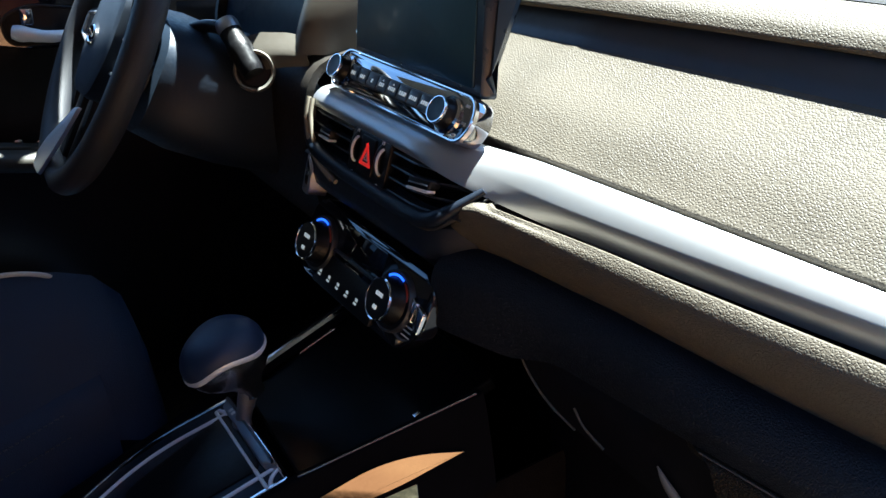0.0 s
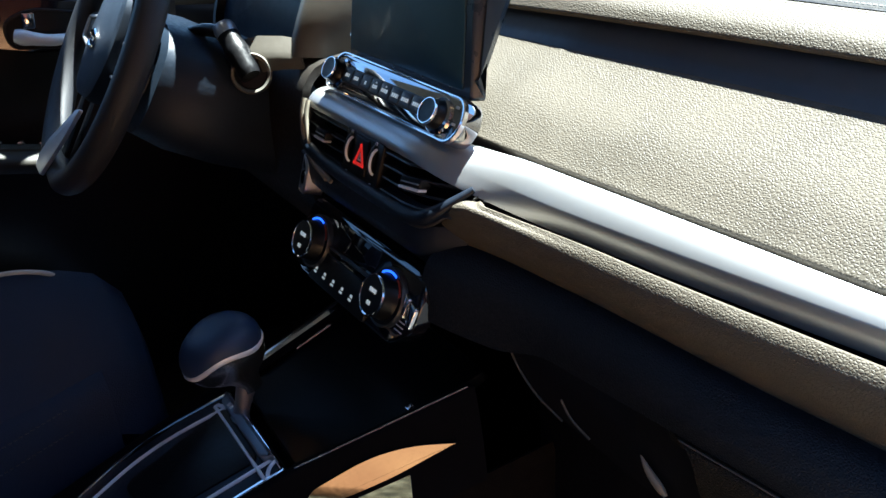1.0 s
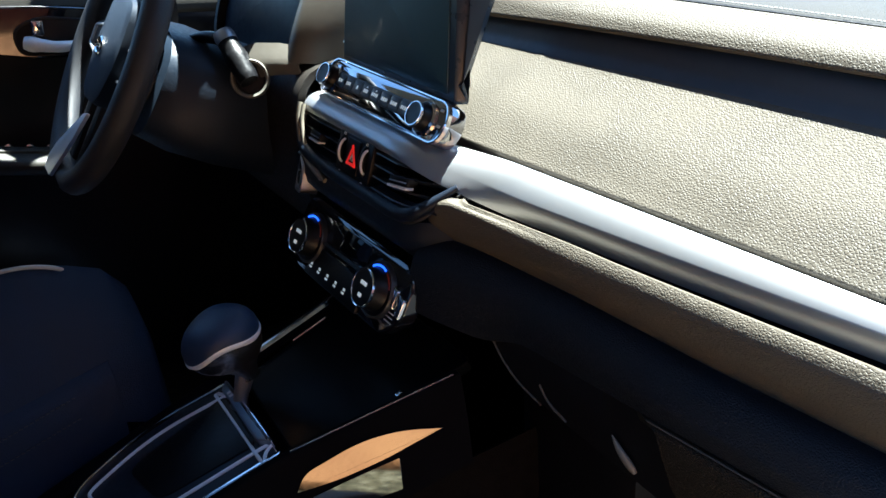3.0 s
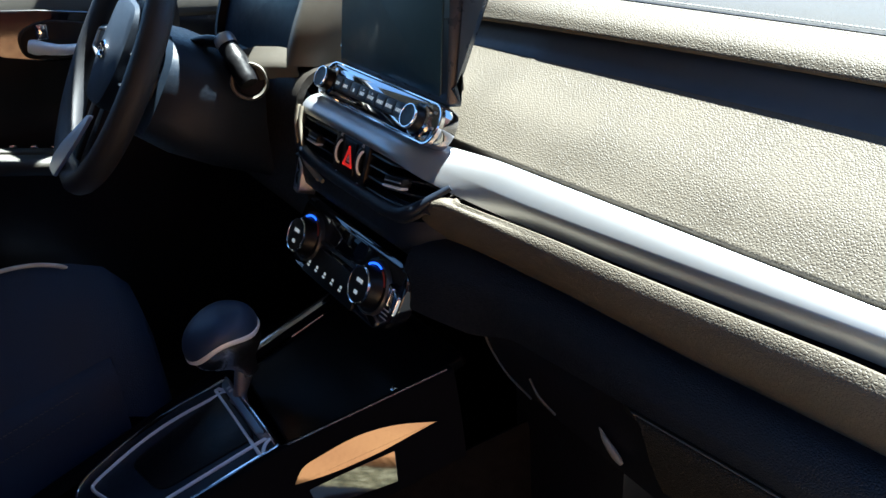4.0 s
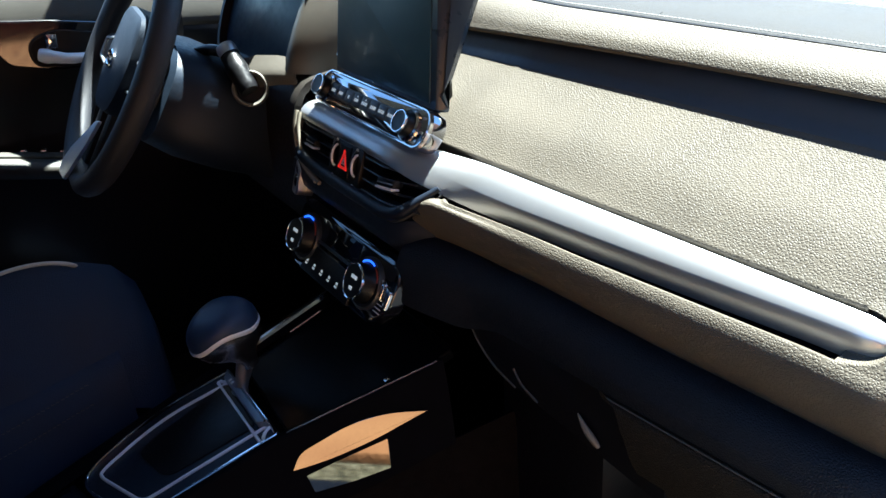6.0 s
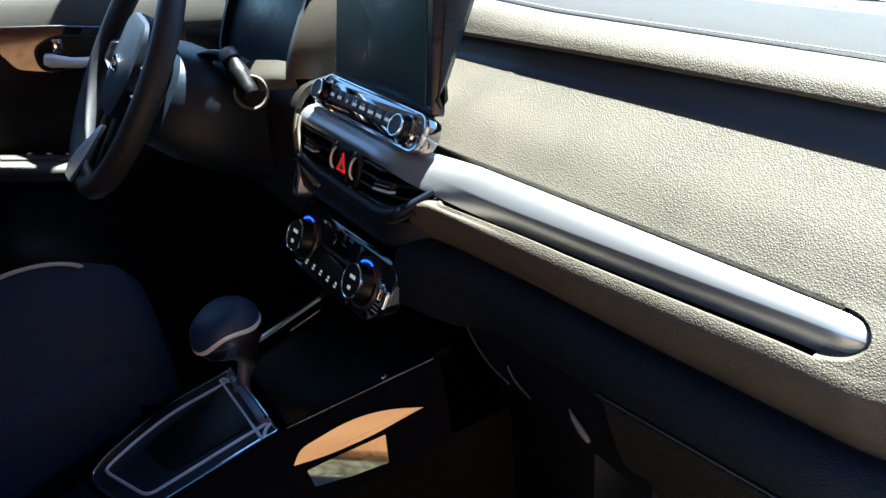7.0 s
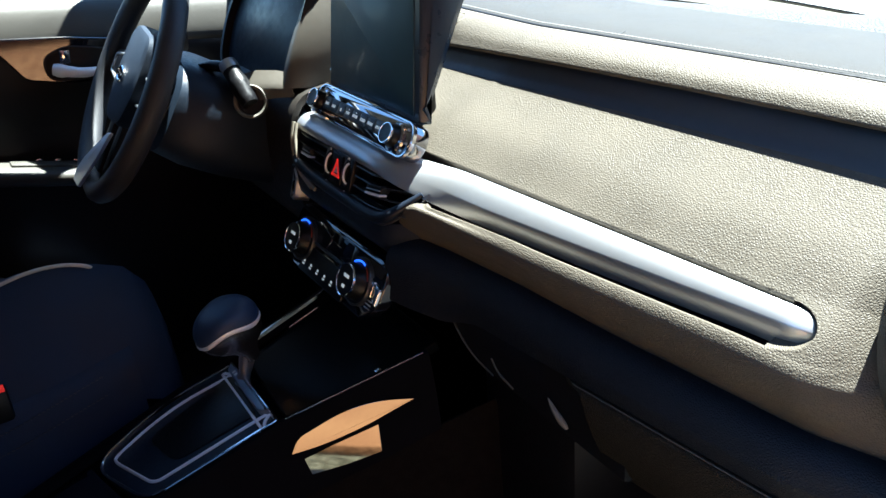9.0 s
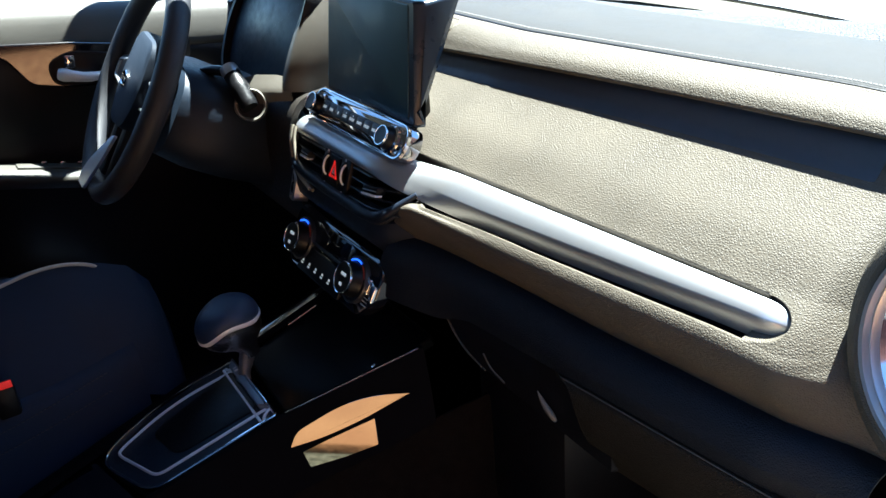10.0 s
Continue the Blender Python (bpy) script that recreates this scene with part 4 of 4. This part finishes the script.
part("rail_highlight", loft([[con(rail(y) + 0.007, y, 0.0050), con(rail(y) + 0.003, y, 0.0078), con(rail(y) - 0.003, y, 0.0078), con(rail(y) - 0.007, y, 0.0050)] for y in steps(-0.150, -0.030, 14)]), CHROME, console, "chrome strip along the rail")
part("lid_edge", tube([con(rail(y) + 0.020, y, 0.0005) for y in steps(-0.105, -0.060, 6)], 0.0012, 8), CHROME, console, "bright edge of the tray lid")
FACET = Plane(con(right_edge(-0.15) + 0.0055, -0.15, -0.005), (0.42, 1, 0.4), (-0.235, 0, 1))
lens_out = [(-0.0559, -0.0353), (-0.0384, -0.0179), (0.0305, -0.0112), (0.0768, -0.0189), (0.121, -0.0387), (0.0907, -0.0404), (0.0479, -0.0438), (-0.0108, -0.0423)]
part("reflection_facet", plate(FACET, rounded(lens_out, [0.002, 0.015, 0.03, 0.03, 0.002, 0.02, 0.03, 0.03], 5), -0.004, 0.0, 0.0006), MIRROR_BLACK, console, "added mirror facet cut to the shape of the orange reflection", 12)
LOWER_FACET = Plane(con(right_edge(-0.15) + 0.0055, -0.15, -0.005), (0.42, 1, 0.4), (-0.205, 0, 1))
part("reflection_facet", plate(LOWER_FACET, rounded([(-0.0445, -0.0482), (-0.0052, -0.0477), (0.0625, -0.0493), (0.049, -0.0866), (0.0025, -0.082), (-0.046, -0.0736)], 0.002, 3), -0.004, 0.0, 0.0006), MIRROR_BLACK, console, "added mirror facet cut to the shape of the grass reflection", 12)
part("rail_edge", tube([con(right_edge(y) - 0.003, y, 0.0035) for y in steps(-0.185, -0.015, 14)], 0.0012, 8), CHROME, console, "fine bright edge")
tray = [(-0.074, 0.013), (0.085, 0.004), (0.150, 0.170), (0.158, 0.215), (-0.066, 0.215)]
part("tray_lid", plate(CON, rounded(tray, 0.008, 4), -0.02, -0.006, 0.003), LID, console, "black lid over the front tray", 12)
part("lid_latch", plate(CON, rect(0.126, 0.128, 0.132, 0.136, 0.001), -0.008, -0.003, 0.0008), CHROME, console)
shift_out = rounded([(-0.092, -0.240), (0.048, -0.192), (0.088, -0.004), (-0.076, -0.002), (-0.108, -0.11)], [0.05, 0.03, 0.006, 0.006, 0.08], 8)
part("shift_plate", plate(CON, shift_out, -0.03, 0.001, 0.003), COLUMN, console, "black satin shift plate tinted blue for skylight")
part("shift_plate_edge", rim(CON, shift_out, -0.006, 0.0035, 0.0042, 0.001), CHROME, console, "silver outline")
gate_out = rounded([(-0.060, -0.155), (0.020, -0.140), (0.050, -0.020), (-0.058, -0.016)], [0.02, 0.02, 0.012, 0.012], 6)
part("shift_gate", plate(CON, gate_out, 0.0, 0.003, 0.001), BLACK, console, "black shift gate")
part("shift_gate_edge", rim(CON, inset(shift_out, 0.021), 0.0, 0.0040, 0.0042, 0.0014), PALE_SILVER, console, "broad satin silver ring")
part("shift_front_bar", plate(CON, rounded([(-0.060, -0.016), (0.056, -0.018), (0.070, -0.006), (-0.070, -0.004)], 0.003, 3), 0.0, 0.012, 0.003), GUNMETAL, console, "grey satin bar before the lever")
part("shift_letters", joined(*[plate(CON, rect(-0.046 + i * 0.007, -0.013, -0.042 + i * 0.007, -0.008, 0.0006), 0.011, 0.0126, 0.0002) for i in range(2)]), MARK, console)
# body below the lacquered band, down to the floor
for side in (1, -1):
    rows = []
    for y in steps(-0.60, 0.30, 20):
        x = (right_edge(min(y, 0.03)) - 0.009 + 0.0255 * flare(y)) if side > 0 else -0.118
        zt = 0.552 + 0.4 * (min(y, 0.03) + 0.187) - 0.106
        rows.append([(x, y, zt), (x + side * 0.004, y, zt - 0.01), (x + side * 0.006, y, (zt + 0.23) / 2), (x + side * 0.02, y, 0.23)])
    part("lower_side", solid(loft(rows), 0.006), CARPET, console, "brown-black carpeted console side")
part("core", loft([[(-0.08, y, 0.25), (-0.08, y, 0.50 + 0.4 * (min(y, -0.13) + 0.187)), (0.07, y, 0.50 + 0.4 * (min(y, -0.13) + 0.187)), (0.07, y, 0.25)] for y in (-0.60, -0.2, -0.02)], closed=True, caps=True), VELVET, console)
part("rear_top", plate(CON, rounded([(-0.10, -0.42), (0.05, -0.42), (0.085, -0.20), (-0.10, -0.24)], 0.01, 3), -0.03, -0.002, 0.004), GLOSS, console)

# gear lever
lever = thing("gear_lever", con(-0.02, -0.215), "black leather gear knob on a silver automatic shift lever", "gear lever")
GK = Vector((-0.012, -0.206, 0.653))
KN = Plane(GK, (0.25, 1, 0.20), (0.1, -0.2, 1))
around = [i * 2 * math.pi / 32 for i in range(32)]


def knob_ring(c, h, shift=0.0, arch=1.0):
    """A ring of the knob: its skirt is cut away in an arch at the sides."""
    return [GK + KN.u * (0.046 * c * math.cos(t) + shift) + KN.n * (0.034 * c * math.sin(t)) + KN.v * (h + 0.006 * c * math.cos(t) + arch * 0.016 * math.sin(t) ** 4) for t in around]


rows = [knob_ring(max(0.03, math.cos(a)) ** 0.62, 0.0325 * math.sin(a), 0, 1 - math.sin(a)) for a in steps(0, math.pi / 2, 12)]
part("knob", loft([knob_ring(0.90, -0.006)] + [knob_ring(0.985, -0.004)] + rows, closed=True, caps=True), KNOB_LEATHER, lever, "rounded black leather knob tinted blue for skylight")
part("collar", loft([knob_ring(c, h) for c, h in ((0.97, -0.001), (1.008, -0.0030), (1.010, -0.0068), (0.95, -0.010))], closed=True), PALE_SILVER, lever, "polished ring under the knob")
part("neck", loft([knob_ring(c, h, d, e) for c, h, d, e in ((0.95, -0.010, 0, 1), (0.93, -0.016, 0.001, 0.85), (0.86, -0.024, 0.003, 0.6), (0.68, -0.033, 0.006, 0.3), (0.44, -0.042, 0.009, 0.1), (0.31, -0.052, 0.011, 0), (0.27, -0.066, 0.012, 0))], closed=True, caps=True), NECK, lever, "polished silver neck")
base = con(-0.028, -0.196, 0.0)
part("stalk", tube(smooth_path([GK + KN.v * -0.050 + KN.u * 0.012, GK.lerp(base, 0.75) + Vector((0, 0.010, 0)), base], 5), [0.012] * 6 + [0.0115, 0.011, 0.011, 0.012, 0.014], 14, 0.8), SILVER, lever, "satin silver lever")

# ---------------------------------------------------------------- steering wheel and column
WH = Plane((-0.380, -0.180, 0.903), (1, -0.0875, 0), (0.0449, 0.513, 0.857))
wheel = thing("steering_wheel", WH.o, "black leather steering wheel with a silver lower spoke", "steering wheel")
ring_pts = []
for k in range(72):
    a = 2 * math.pi * k / 72
    r = 0.177
    v = r * math.sin(a)
    ring_pts.append(WH.at(r * math.cos(a), max(v, -0.170), 0.0))
part("rim", tube(ring_pts, 0.0165, 16, 1.1, WH.n, ring=True), LEATHER, wheel, "black leather rim")
hub_out = rounded([(-0.050, -0.005), (-0.024, -0.070), (0.066, -0.062), (0.100, 0.000), (0.094, 0.082), (-0.026, 0.088)], 0.026, 5)
hub = part("airbag_cover", plate(WH, hub_out, -0.035, 0.014, 0.010), HUB_VINYL, wheel, "dark airbag cover")
part("emblem", rim(WH, circle(0, 0.006, 0.021, 28, 0.62), 0.010, 0.0180, 0.005, 0.0015), CHROME, hub, "oval chrome emblem")
part("emblem_bar", plate(WH, rect(-0.016, 0.0035, 0.016, 0.0085, 0.001), 0.012, 0.0170, 0.001), CHROME, hub)
for s in (-1, 1):
    part("spoke", plate(WH, rounded([(s * 0.055, -0.030), (s * 0.168, -0.018), (s * 0.170, 0.022), (s * 0.058, 0.040)], 0.01, 4), -0.022, -0.002, 0.006), BLACK, wheel)
    part("spoke_trim", rim(WH, rounded([(s * 0.066, -0.022), (s * 0.150, -0.014), (s * 0.150, 0.018), (s * 0.068, 0.032)], 0.008, 4), -0.006, 0.002, 0.004, 0.001), SILVER, wheel, "silver spoke outline")
    part("spoke", plate(WH, rounded([(s * 0.010, -0.168), (s * 0.046, -0.160), (s * 0.042, -0.060), (s * 0.020, -0.060)], 0.006, 4), -0.022, -0.002, 0.005), BLACK, wheel)
TILTED = Plane(WH.at(0.024, -0.070, 0.0145), WH.u, WH.v - WH.n * 0.06)
part("lower_spoke_trim", plate(TILTED, rounded([(0.050, 0.000), (0.030, -0.006), (-0.045, -0.068), (-0.064, -0.095), (-0.054, -0.112), (-0.010, -0.110), (0.030, -0.045)], 0.006, 4), -0.002, 0.003, 0.002), SPOKE_SILVER, wheel, "satin silver lower spoke")
column = thing("steering_column", (-0.38, -0.10, 0.88), "black plastic steering column shroud with its stalks", "steering column")
rows = []
for d, w, h in ((-0.034, 0.080, 0.060), (-0.046, 0.116, 0.074), (-0.090, 0.136, 0.080), (-0.16, 0.124, 0.080), (-0.26, 0.10, 0.07)):
    rows.append([WH.at(w * abs(math.cos(a)) ** 0.6 * (1 if math.cos(a) > 0 else -1), h * abs(math.sin(a)) ** 0.6 * (1 if math.sin(a) > 0 else -1) - 0.010, d) for a in [k * 2 * math.pi / 32 for k in range(32)]])
part("shroud", loft(rows, closed=True, caps=True), COLUMN, column, "black column shroud tinted blue for skylight")
S0, S1 = Vector((-0.257, -0.060, 0.920)), Vector((-0.214, -0.054, 0.875))
part("wiper_stalk", tube(smooth_path([S0, S0.lerp(S1, 0.35), S0.lerp(S1, 0.7), S1], 4), [0.0135] * 4 + [0.0150, 0.0155, 0.0152, 0.0148, 0.0145, 0.0142, 0.014, 0.0135, 0.012], 18), BLACK, column, "black wiper stalk")
part("stalk_cap", tube([S0.lerp(S1, 0.04), S0.lerp(S1, -0.10), S0.lerp(S1, -0.20), S0.lerp(S1, -0.24)], [0.0140, 0.0142, 0.0125, 0.006], 18), SILVER, column, "pale lit stalk end")
part("stalk_arm", tube(smooth_path([S0, (-0.29, -0.075, 0.922), (-0.33, -0.09, 0.912)], 4), 0.008, 10), BLACK, column)
# instrument binnacle and the lower dash on the driver's side
binnacle = thing("instrument_binnacle", (-0.36, 0.05, 0.95), "dark hooded instrument binnacle with a lit vinyl side", "instrument panel")
BF = Plane((-0.335, 0.020, 0.950), (1, 0, 0), (0, 0.43, 1))
face_out = rounded([(-0.110, -0.085), (0.135, -0.060), (0.140, 0.100), (-0.020, 0.115), (-0.125, 0.070), (-0.150, 0.0), (-0.140, -0.060)], [0.02, 0.01, 0.03, 0.03, 0.05, 0.04, 0.02], 5)
part("hood", loft([[BF.at(p.x, p.y, n) for p in o] for o, n in ((inset(face_out, -0.012), -0.12), (inset(face_out, -0.006), -0.012), (inset(face_out, -0.002), 0.0), (inset(face_out, 0.004), -0.001), (inset(face_out, 0.008), -0.03))], closed=True), BLACK, binnacle, "dark instrument hood")
part("brow", solid(loft([smooth_path([(x, 0.16, 1.05), (x, 0.05, 1.085), (x, -0.055 + 0.02 * abs((x + 0.35) / 0.15) ** 2, 1.085)], 4) for x in steps(-0.50, -0.252, 14)]), 0.012), BLACK, binnacle, "overhanging brow of the hood")
part("cluster_face", plate(BF, inset(face_out, 0.004), -0.05, -0.012, 0.004), CLUSTER, binnacle, "dark instrument face in shade")
side_rows = []
for t in steps(0, 1, 8):
    a, b = Vector((-0.186, -0.006, 0.895)).lerp(Vector((-0.200, 0.036, 1.025)), t), Vector((-0.165, 0.070, 0.885)).lerp(Vector((-0.180, 0.13, 1.01)), t)
    a.y, b.y = a.y + 0.032 * t * t, b.y + 0.032 * t * t
    a.x += 0.012 * t * (1 - t) * 2
    b.x += 0.012 * t * (1 - t) * 2
    side_rows.append([a + Vector((-0.02, 0.0, 0)), a, a.lerp(b, 0.4) + Vector((0.008, 0, 0)), b, b + Vector((0.01, 0.06, -0.01))])
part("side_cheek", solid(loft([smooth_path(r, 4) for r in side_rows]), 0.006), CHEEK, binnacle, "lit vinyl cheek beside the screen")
part("lower_dash", solid(loft([smooth_path([(x, 0.05, 0.895 - 0.06 * ease(0.44, 0.56, -x)), (x, 0.005, 0.885 - 0.06 * ease(0.44, 0.56, -x)), (x, -0.018, 0.85 - 0.04 * ease(0.44, 0.56, -x)), (x, -0.024, 0.78), (x, -0.005, 0.68), (x, 0.06, 0.60)], 3) for x in steps(-0.70, -0.158, 16)]), 0.01), DARK_BROWN, binnacle, "brown-black lower dash")
RG = Plane((-0.222, -0.050, 0.876), (0.45, 0.89, 0), (-0.3, 0.1, 0.9))
ignition = thing("ignition_switch", RG.o, "round switch in the dash with a silver ring", "switch")
part("ring", loft([[RG.at(p.x, p.y, n) for p in circle(0, 0, r, 32)] for r, n in ((0.0248, -0.004), (0.0248, 0.004), (0.0232, 0.0075), (0.0204, 0.006), (0.0190, -0.002))], closed=True), RING_GREY, ignition, "pale grey ring")
part("switch_face", lathe(RG, 0, 0, [(0.0192, -0.002), (0.018, 0.0), (0.005, 0.0005)], 24), BLACK, ignition)
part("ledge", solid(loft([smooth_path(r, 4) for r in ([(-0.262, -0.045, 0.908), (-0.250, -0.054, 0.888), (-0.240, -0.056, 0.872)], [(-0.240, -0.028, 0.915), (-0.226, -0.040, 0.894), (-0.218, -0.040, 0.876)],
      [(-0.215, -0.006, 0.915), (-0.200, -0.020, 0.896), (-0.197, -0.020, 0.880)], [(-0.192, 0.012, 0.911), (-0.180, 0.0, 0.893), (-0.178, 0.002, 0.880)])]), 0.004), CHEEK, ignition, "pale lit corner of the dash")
part("side_vent", loft([[Vector((-0.655 + 0.03 * math.cos(a), -0.02 + r2, 0.915 + 0.045 * math.sin(a))) * 1.0 for a in [k * 2 * math.pi / 28 for k in range(28)]] for r2 in (0.0, -0.012, -0.012, 0.01)], closed=True), DARK, binnacle, "driver's side air vent")

# ---------------------------------------------------------------- driver's door
door = thing("driver_door", (-0.72, -0.3, 0.3), "closed driver's door, dark with a pale lit sill and armrest", "car door")
DY = steps(-0.74, 0.30, 22)


def belt(y):
    return 1.0 - 0.115 * (y + 0.31) - 0.02


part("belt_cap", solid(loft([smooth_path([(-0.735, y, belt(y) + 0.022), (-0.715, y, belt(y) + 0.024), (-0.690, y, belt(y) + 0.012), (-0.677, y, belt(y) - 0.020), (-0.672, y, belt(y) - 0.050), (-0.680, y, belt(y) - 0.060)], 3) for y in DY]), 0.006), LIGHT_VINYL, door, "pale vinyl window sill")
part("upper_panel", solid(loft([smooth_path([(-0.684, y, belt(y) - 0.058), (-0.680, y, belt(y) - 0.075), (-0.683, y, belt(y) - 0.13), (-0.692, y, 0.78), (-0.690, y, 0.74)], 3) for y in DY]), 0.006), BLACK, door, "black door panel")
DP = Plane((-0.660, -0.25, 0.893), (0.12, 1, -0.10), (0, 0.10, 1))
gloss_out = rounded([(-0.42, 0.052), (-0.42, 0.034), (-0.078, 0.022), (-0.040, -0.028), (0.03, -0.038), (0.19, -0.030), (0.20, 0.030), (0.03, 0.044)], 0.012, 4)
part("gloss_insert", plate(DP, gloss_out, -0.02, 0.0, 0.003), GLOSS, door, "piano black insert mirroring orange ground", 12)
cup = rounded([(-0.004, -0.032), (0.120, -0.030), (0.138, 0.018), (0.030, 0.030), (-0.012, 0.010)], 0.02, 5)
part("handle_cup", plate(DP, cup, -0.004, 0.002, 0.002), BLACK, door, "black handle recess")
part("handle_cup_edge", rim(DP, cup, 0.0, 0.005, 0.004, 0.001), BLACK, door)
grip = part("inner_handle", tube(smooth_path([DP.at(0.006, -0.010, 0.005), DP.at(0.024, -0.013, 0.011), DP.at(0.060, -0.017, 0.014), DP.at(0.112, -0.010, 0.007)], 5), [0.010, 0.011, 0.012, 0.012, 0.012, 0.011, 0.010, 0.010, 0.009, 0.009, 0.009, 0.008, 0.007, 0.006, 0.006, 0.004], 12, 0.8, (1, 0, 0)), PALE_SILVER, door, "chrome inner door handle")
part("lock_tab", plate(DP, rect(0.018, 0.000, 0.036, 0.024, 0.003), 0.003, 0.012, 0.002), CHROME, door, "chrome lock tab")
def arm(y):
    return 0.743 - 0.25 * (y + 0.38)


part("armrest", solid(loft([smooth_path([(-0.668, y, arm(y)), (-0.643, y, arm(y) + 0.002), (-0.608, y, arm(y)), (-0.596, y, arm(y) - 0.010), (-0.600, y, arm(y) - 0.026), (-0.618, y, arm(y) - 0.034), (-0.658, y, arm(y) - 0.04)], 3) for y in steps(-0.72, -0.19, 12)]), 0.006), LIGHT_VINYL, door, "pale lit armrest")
sw = part("window_switches", box((-0.634, -0.285, arm(-0.285) + 0.003), (0.026, 0.150, 0.006), 0.002, Matrix.Rotation(radians(-14), 3, "X")), LIGHT_VINYL, door, "window switch plate")
for k in range(3):
    part("switch", box((-0.642, -0.250 - 0.030 * k, arm(-0.250 - 0.030 * k) + 0.009), (0.008, 0.012, 0.007), 0.002), CHROME, sw)
part("lower_panel", solid(loft([smooth_path([(-0.712, y, 0.80), (-0.700, y, 0.70), (-0.695, y, 0.60), (-0.68, y, 0.45), (-0.69, y, 0.30), (-0.705, y, 0.16)], 3) for y in DY]), 0.01), BLACK, door)
part("outer_skin", box((-0.765, -0.22, 0.62), (0.07, 1.08, 0.66), 0.012), PAINT, door)
pane = part("window_glass", loft([[(-0.725, y, belt(y)), (-0.69, y, 1.15), (-0.62, y * 0.9, 1.34)] for y in steps(-0.72, 0.28, 6)]), GLASS, door, "clear side window")
pane.visible_shadow = False
part("mirror_corner", solid(loft([[(-0.70, 0.10, 0.955), (-0.70, 0.30, 0.92)], [(-0.695, 0.16, 0.98), (-0.69, 0.32, 0.96)]]), 0.02), DARK, door)

# ---------------------------------------------------------------- passenger's seat, set well back
other = thing("passenger_seat", (0.40, -0.8, 0.25), "unseen black leather passenger's seat pushed back, tinted blue for skylight", "car seat")
rows = []
for y, top_z, half in ((-0.560, 0.450, 0.21), (-0.565, 0.540, 0.22), (-0.59, 0.590, 0.23), (-0.66, 0.610, 0.24), (-0.80, 0.605, 0.25), (-0.98, 0.58, 0.25)):
    rows.append([(0.40 + half * u, y, top_z - 0.04 * (1 - ease(0.45, 0.80, abs(u))) - 0.18 * max(0, (abs(u) - 0.86) / 0.14) ** 2) for u in steps(-1, 1, 25)])
part("cushion", solid(loft(rows), 0.02), SEAT, other)
part("cushion_base", box((0.40, -0.78, 0.38), (0.42, 0.42, 0.24), 0.04, None, 3), BLACK, other)
part("backrest", solid(loft([[(0.40 + (0.25 - 0.05 * k) * u, -1.0 - 0.22 * k + 0.06 * ease(0.5, 0.9, abs(u)) - 0.12 * max(0, (abs(u) - 0.85) / 0.15) ** 2, 0.56 + 0.62 * k) for u in steps(-1, 1, 17)] for k in steps(0, 1, 9)]), 0.05), SEAT, other)

# ---------------------------------------------------------------- driver's seat
seat = thing("driver_seat", (-0.38, -0.5, 0.25), "black leather driver's seat tinted blue for skylight, with pale piping", "car seat")
rows = []
for y, top_z, half in ((-0.300, 0.440, 0.235), (-0.268, 0.500, 0.24), (-0.253, 0.560, 0.245), (-0.250, 0.615, 0.25), (-0.258, 0.665, 0.25), (-0.283, 0.698, 0.25), (-0.318, 0.714, 0.25), (-0.368, 0.7295, 0.25), (-0.405, 0.7315, 0.25), (-0.45, 0.7245, 0.25), (-0.55, 0.706, 0.25), (-0.70, 0.67, 0.25)):
    row = []
    for u in steps(-1, 1, 25):
        dip = -0.045 * (1 - ease(0.45, 0.80, u)) - 0.13 * (1 - ease(-0.5, 0.45, u))
        fall = -0.20 * max(0, (abs(u) - 0.66) / 0.34) ** 3.2
        row.append((-0.385 + half * u, y - 0.045 * (1 - ease(0.45, 0.80, abs(u))), top_z + dip + fall))
    rows.append(row)
part("cushion", solid(loft(rows), 0.02), SEAT, seat, "black leather cushion tinted blue for skylight")
part("piping", tube(smooth_path([(-0.200, -0.318, 0.697), (-0.190, -0.338, 0.715), (-0.190, -0.368, 0.7245), (-0.190, -0.405, 0.7265), (-0.190, -0.45, 0.7195), (-0.190, -0.55, 0.701), (-0.19, -0.68, 0.671)], 6), 0.0028, 8), PIPING, seat, "pale piping")
rows = [[(x, y, z + 0.02 * ease(-0.5, -0.3, y)) for x, z in ((-0.150, 0.575), (-0.136, 0.560), (-0.130, 0.530), (-0.132, 0.46), (-0.145, 0.40), (-0.16, 0.34))] for y in steps(-0.75, -0.31, 12)]
part("side_bolster", solid(loft([smooth_path(r, 3) for r in rows]), 0.01), SEAT, seat, "stitched leather side of the cushion")
for high in (0.552, 0.5215):
    stitches = [box((-0.1285, y, high + 0.17 * (y + 0.425) + 0.012 * ease(-0.5, -0.3, y)), (0.0012, 0.0042, 0.0012), 0.0003, None, 1) for y in steps(-0.54, -0.36, 30)]
    part("stitching", joined(*stitches), BUTTON, seat, "dark grey stitching")
part("cushion_base", box((-0.375, -0.62, 0.40), (0.44, 0.40, 0.34), 0.02, None, 3), BLACK, seat)
rows = []
for s_ in steps(0, 1, 9):
    z, y = 0.62 + 0.62 * s_, -0.74 - 0.20 * s_
    rows.append([(-0.385 + (0.25 - 0.05 * s_) * u, y + 0.06 * ease(0.5, 0.9, abs(u)) - 0.12 * max(0, (abs(u) - 0.85) / 0.15) ** 2, z) for u in steps(-1, 1, 17)])
part("backrest", solid(loft(rows), 0.05), SEAT, seat)
part("buckle", box((-0.118, -0.488, 0.592), (0.022, 0.03, 0.05), 0.006), BLACK, seat)
part("buckle_button", box((-0.106, -0.483, 0.620), (0.004, 0.016, 0.010), 0.001), RED_LIFT, seat, "red buckle button")
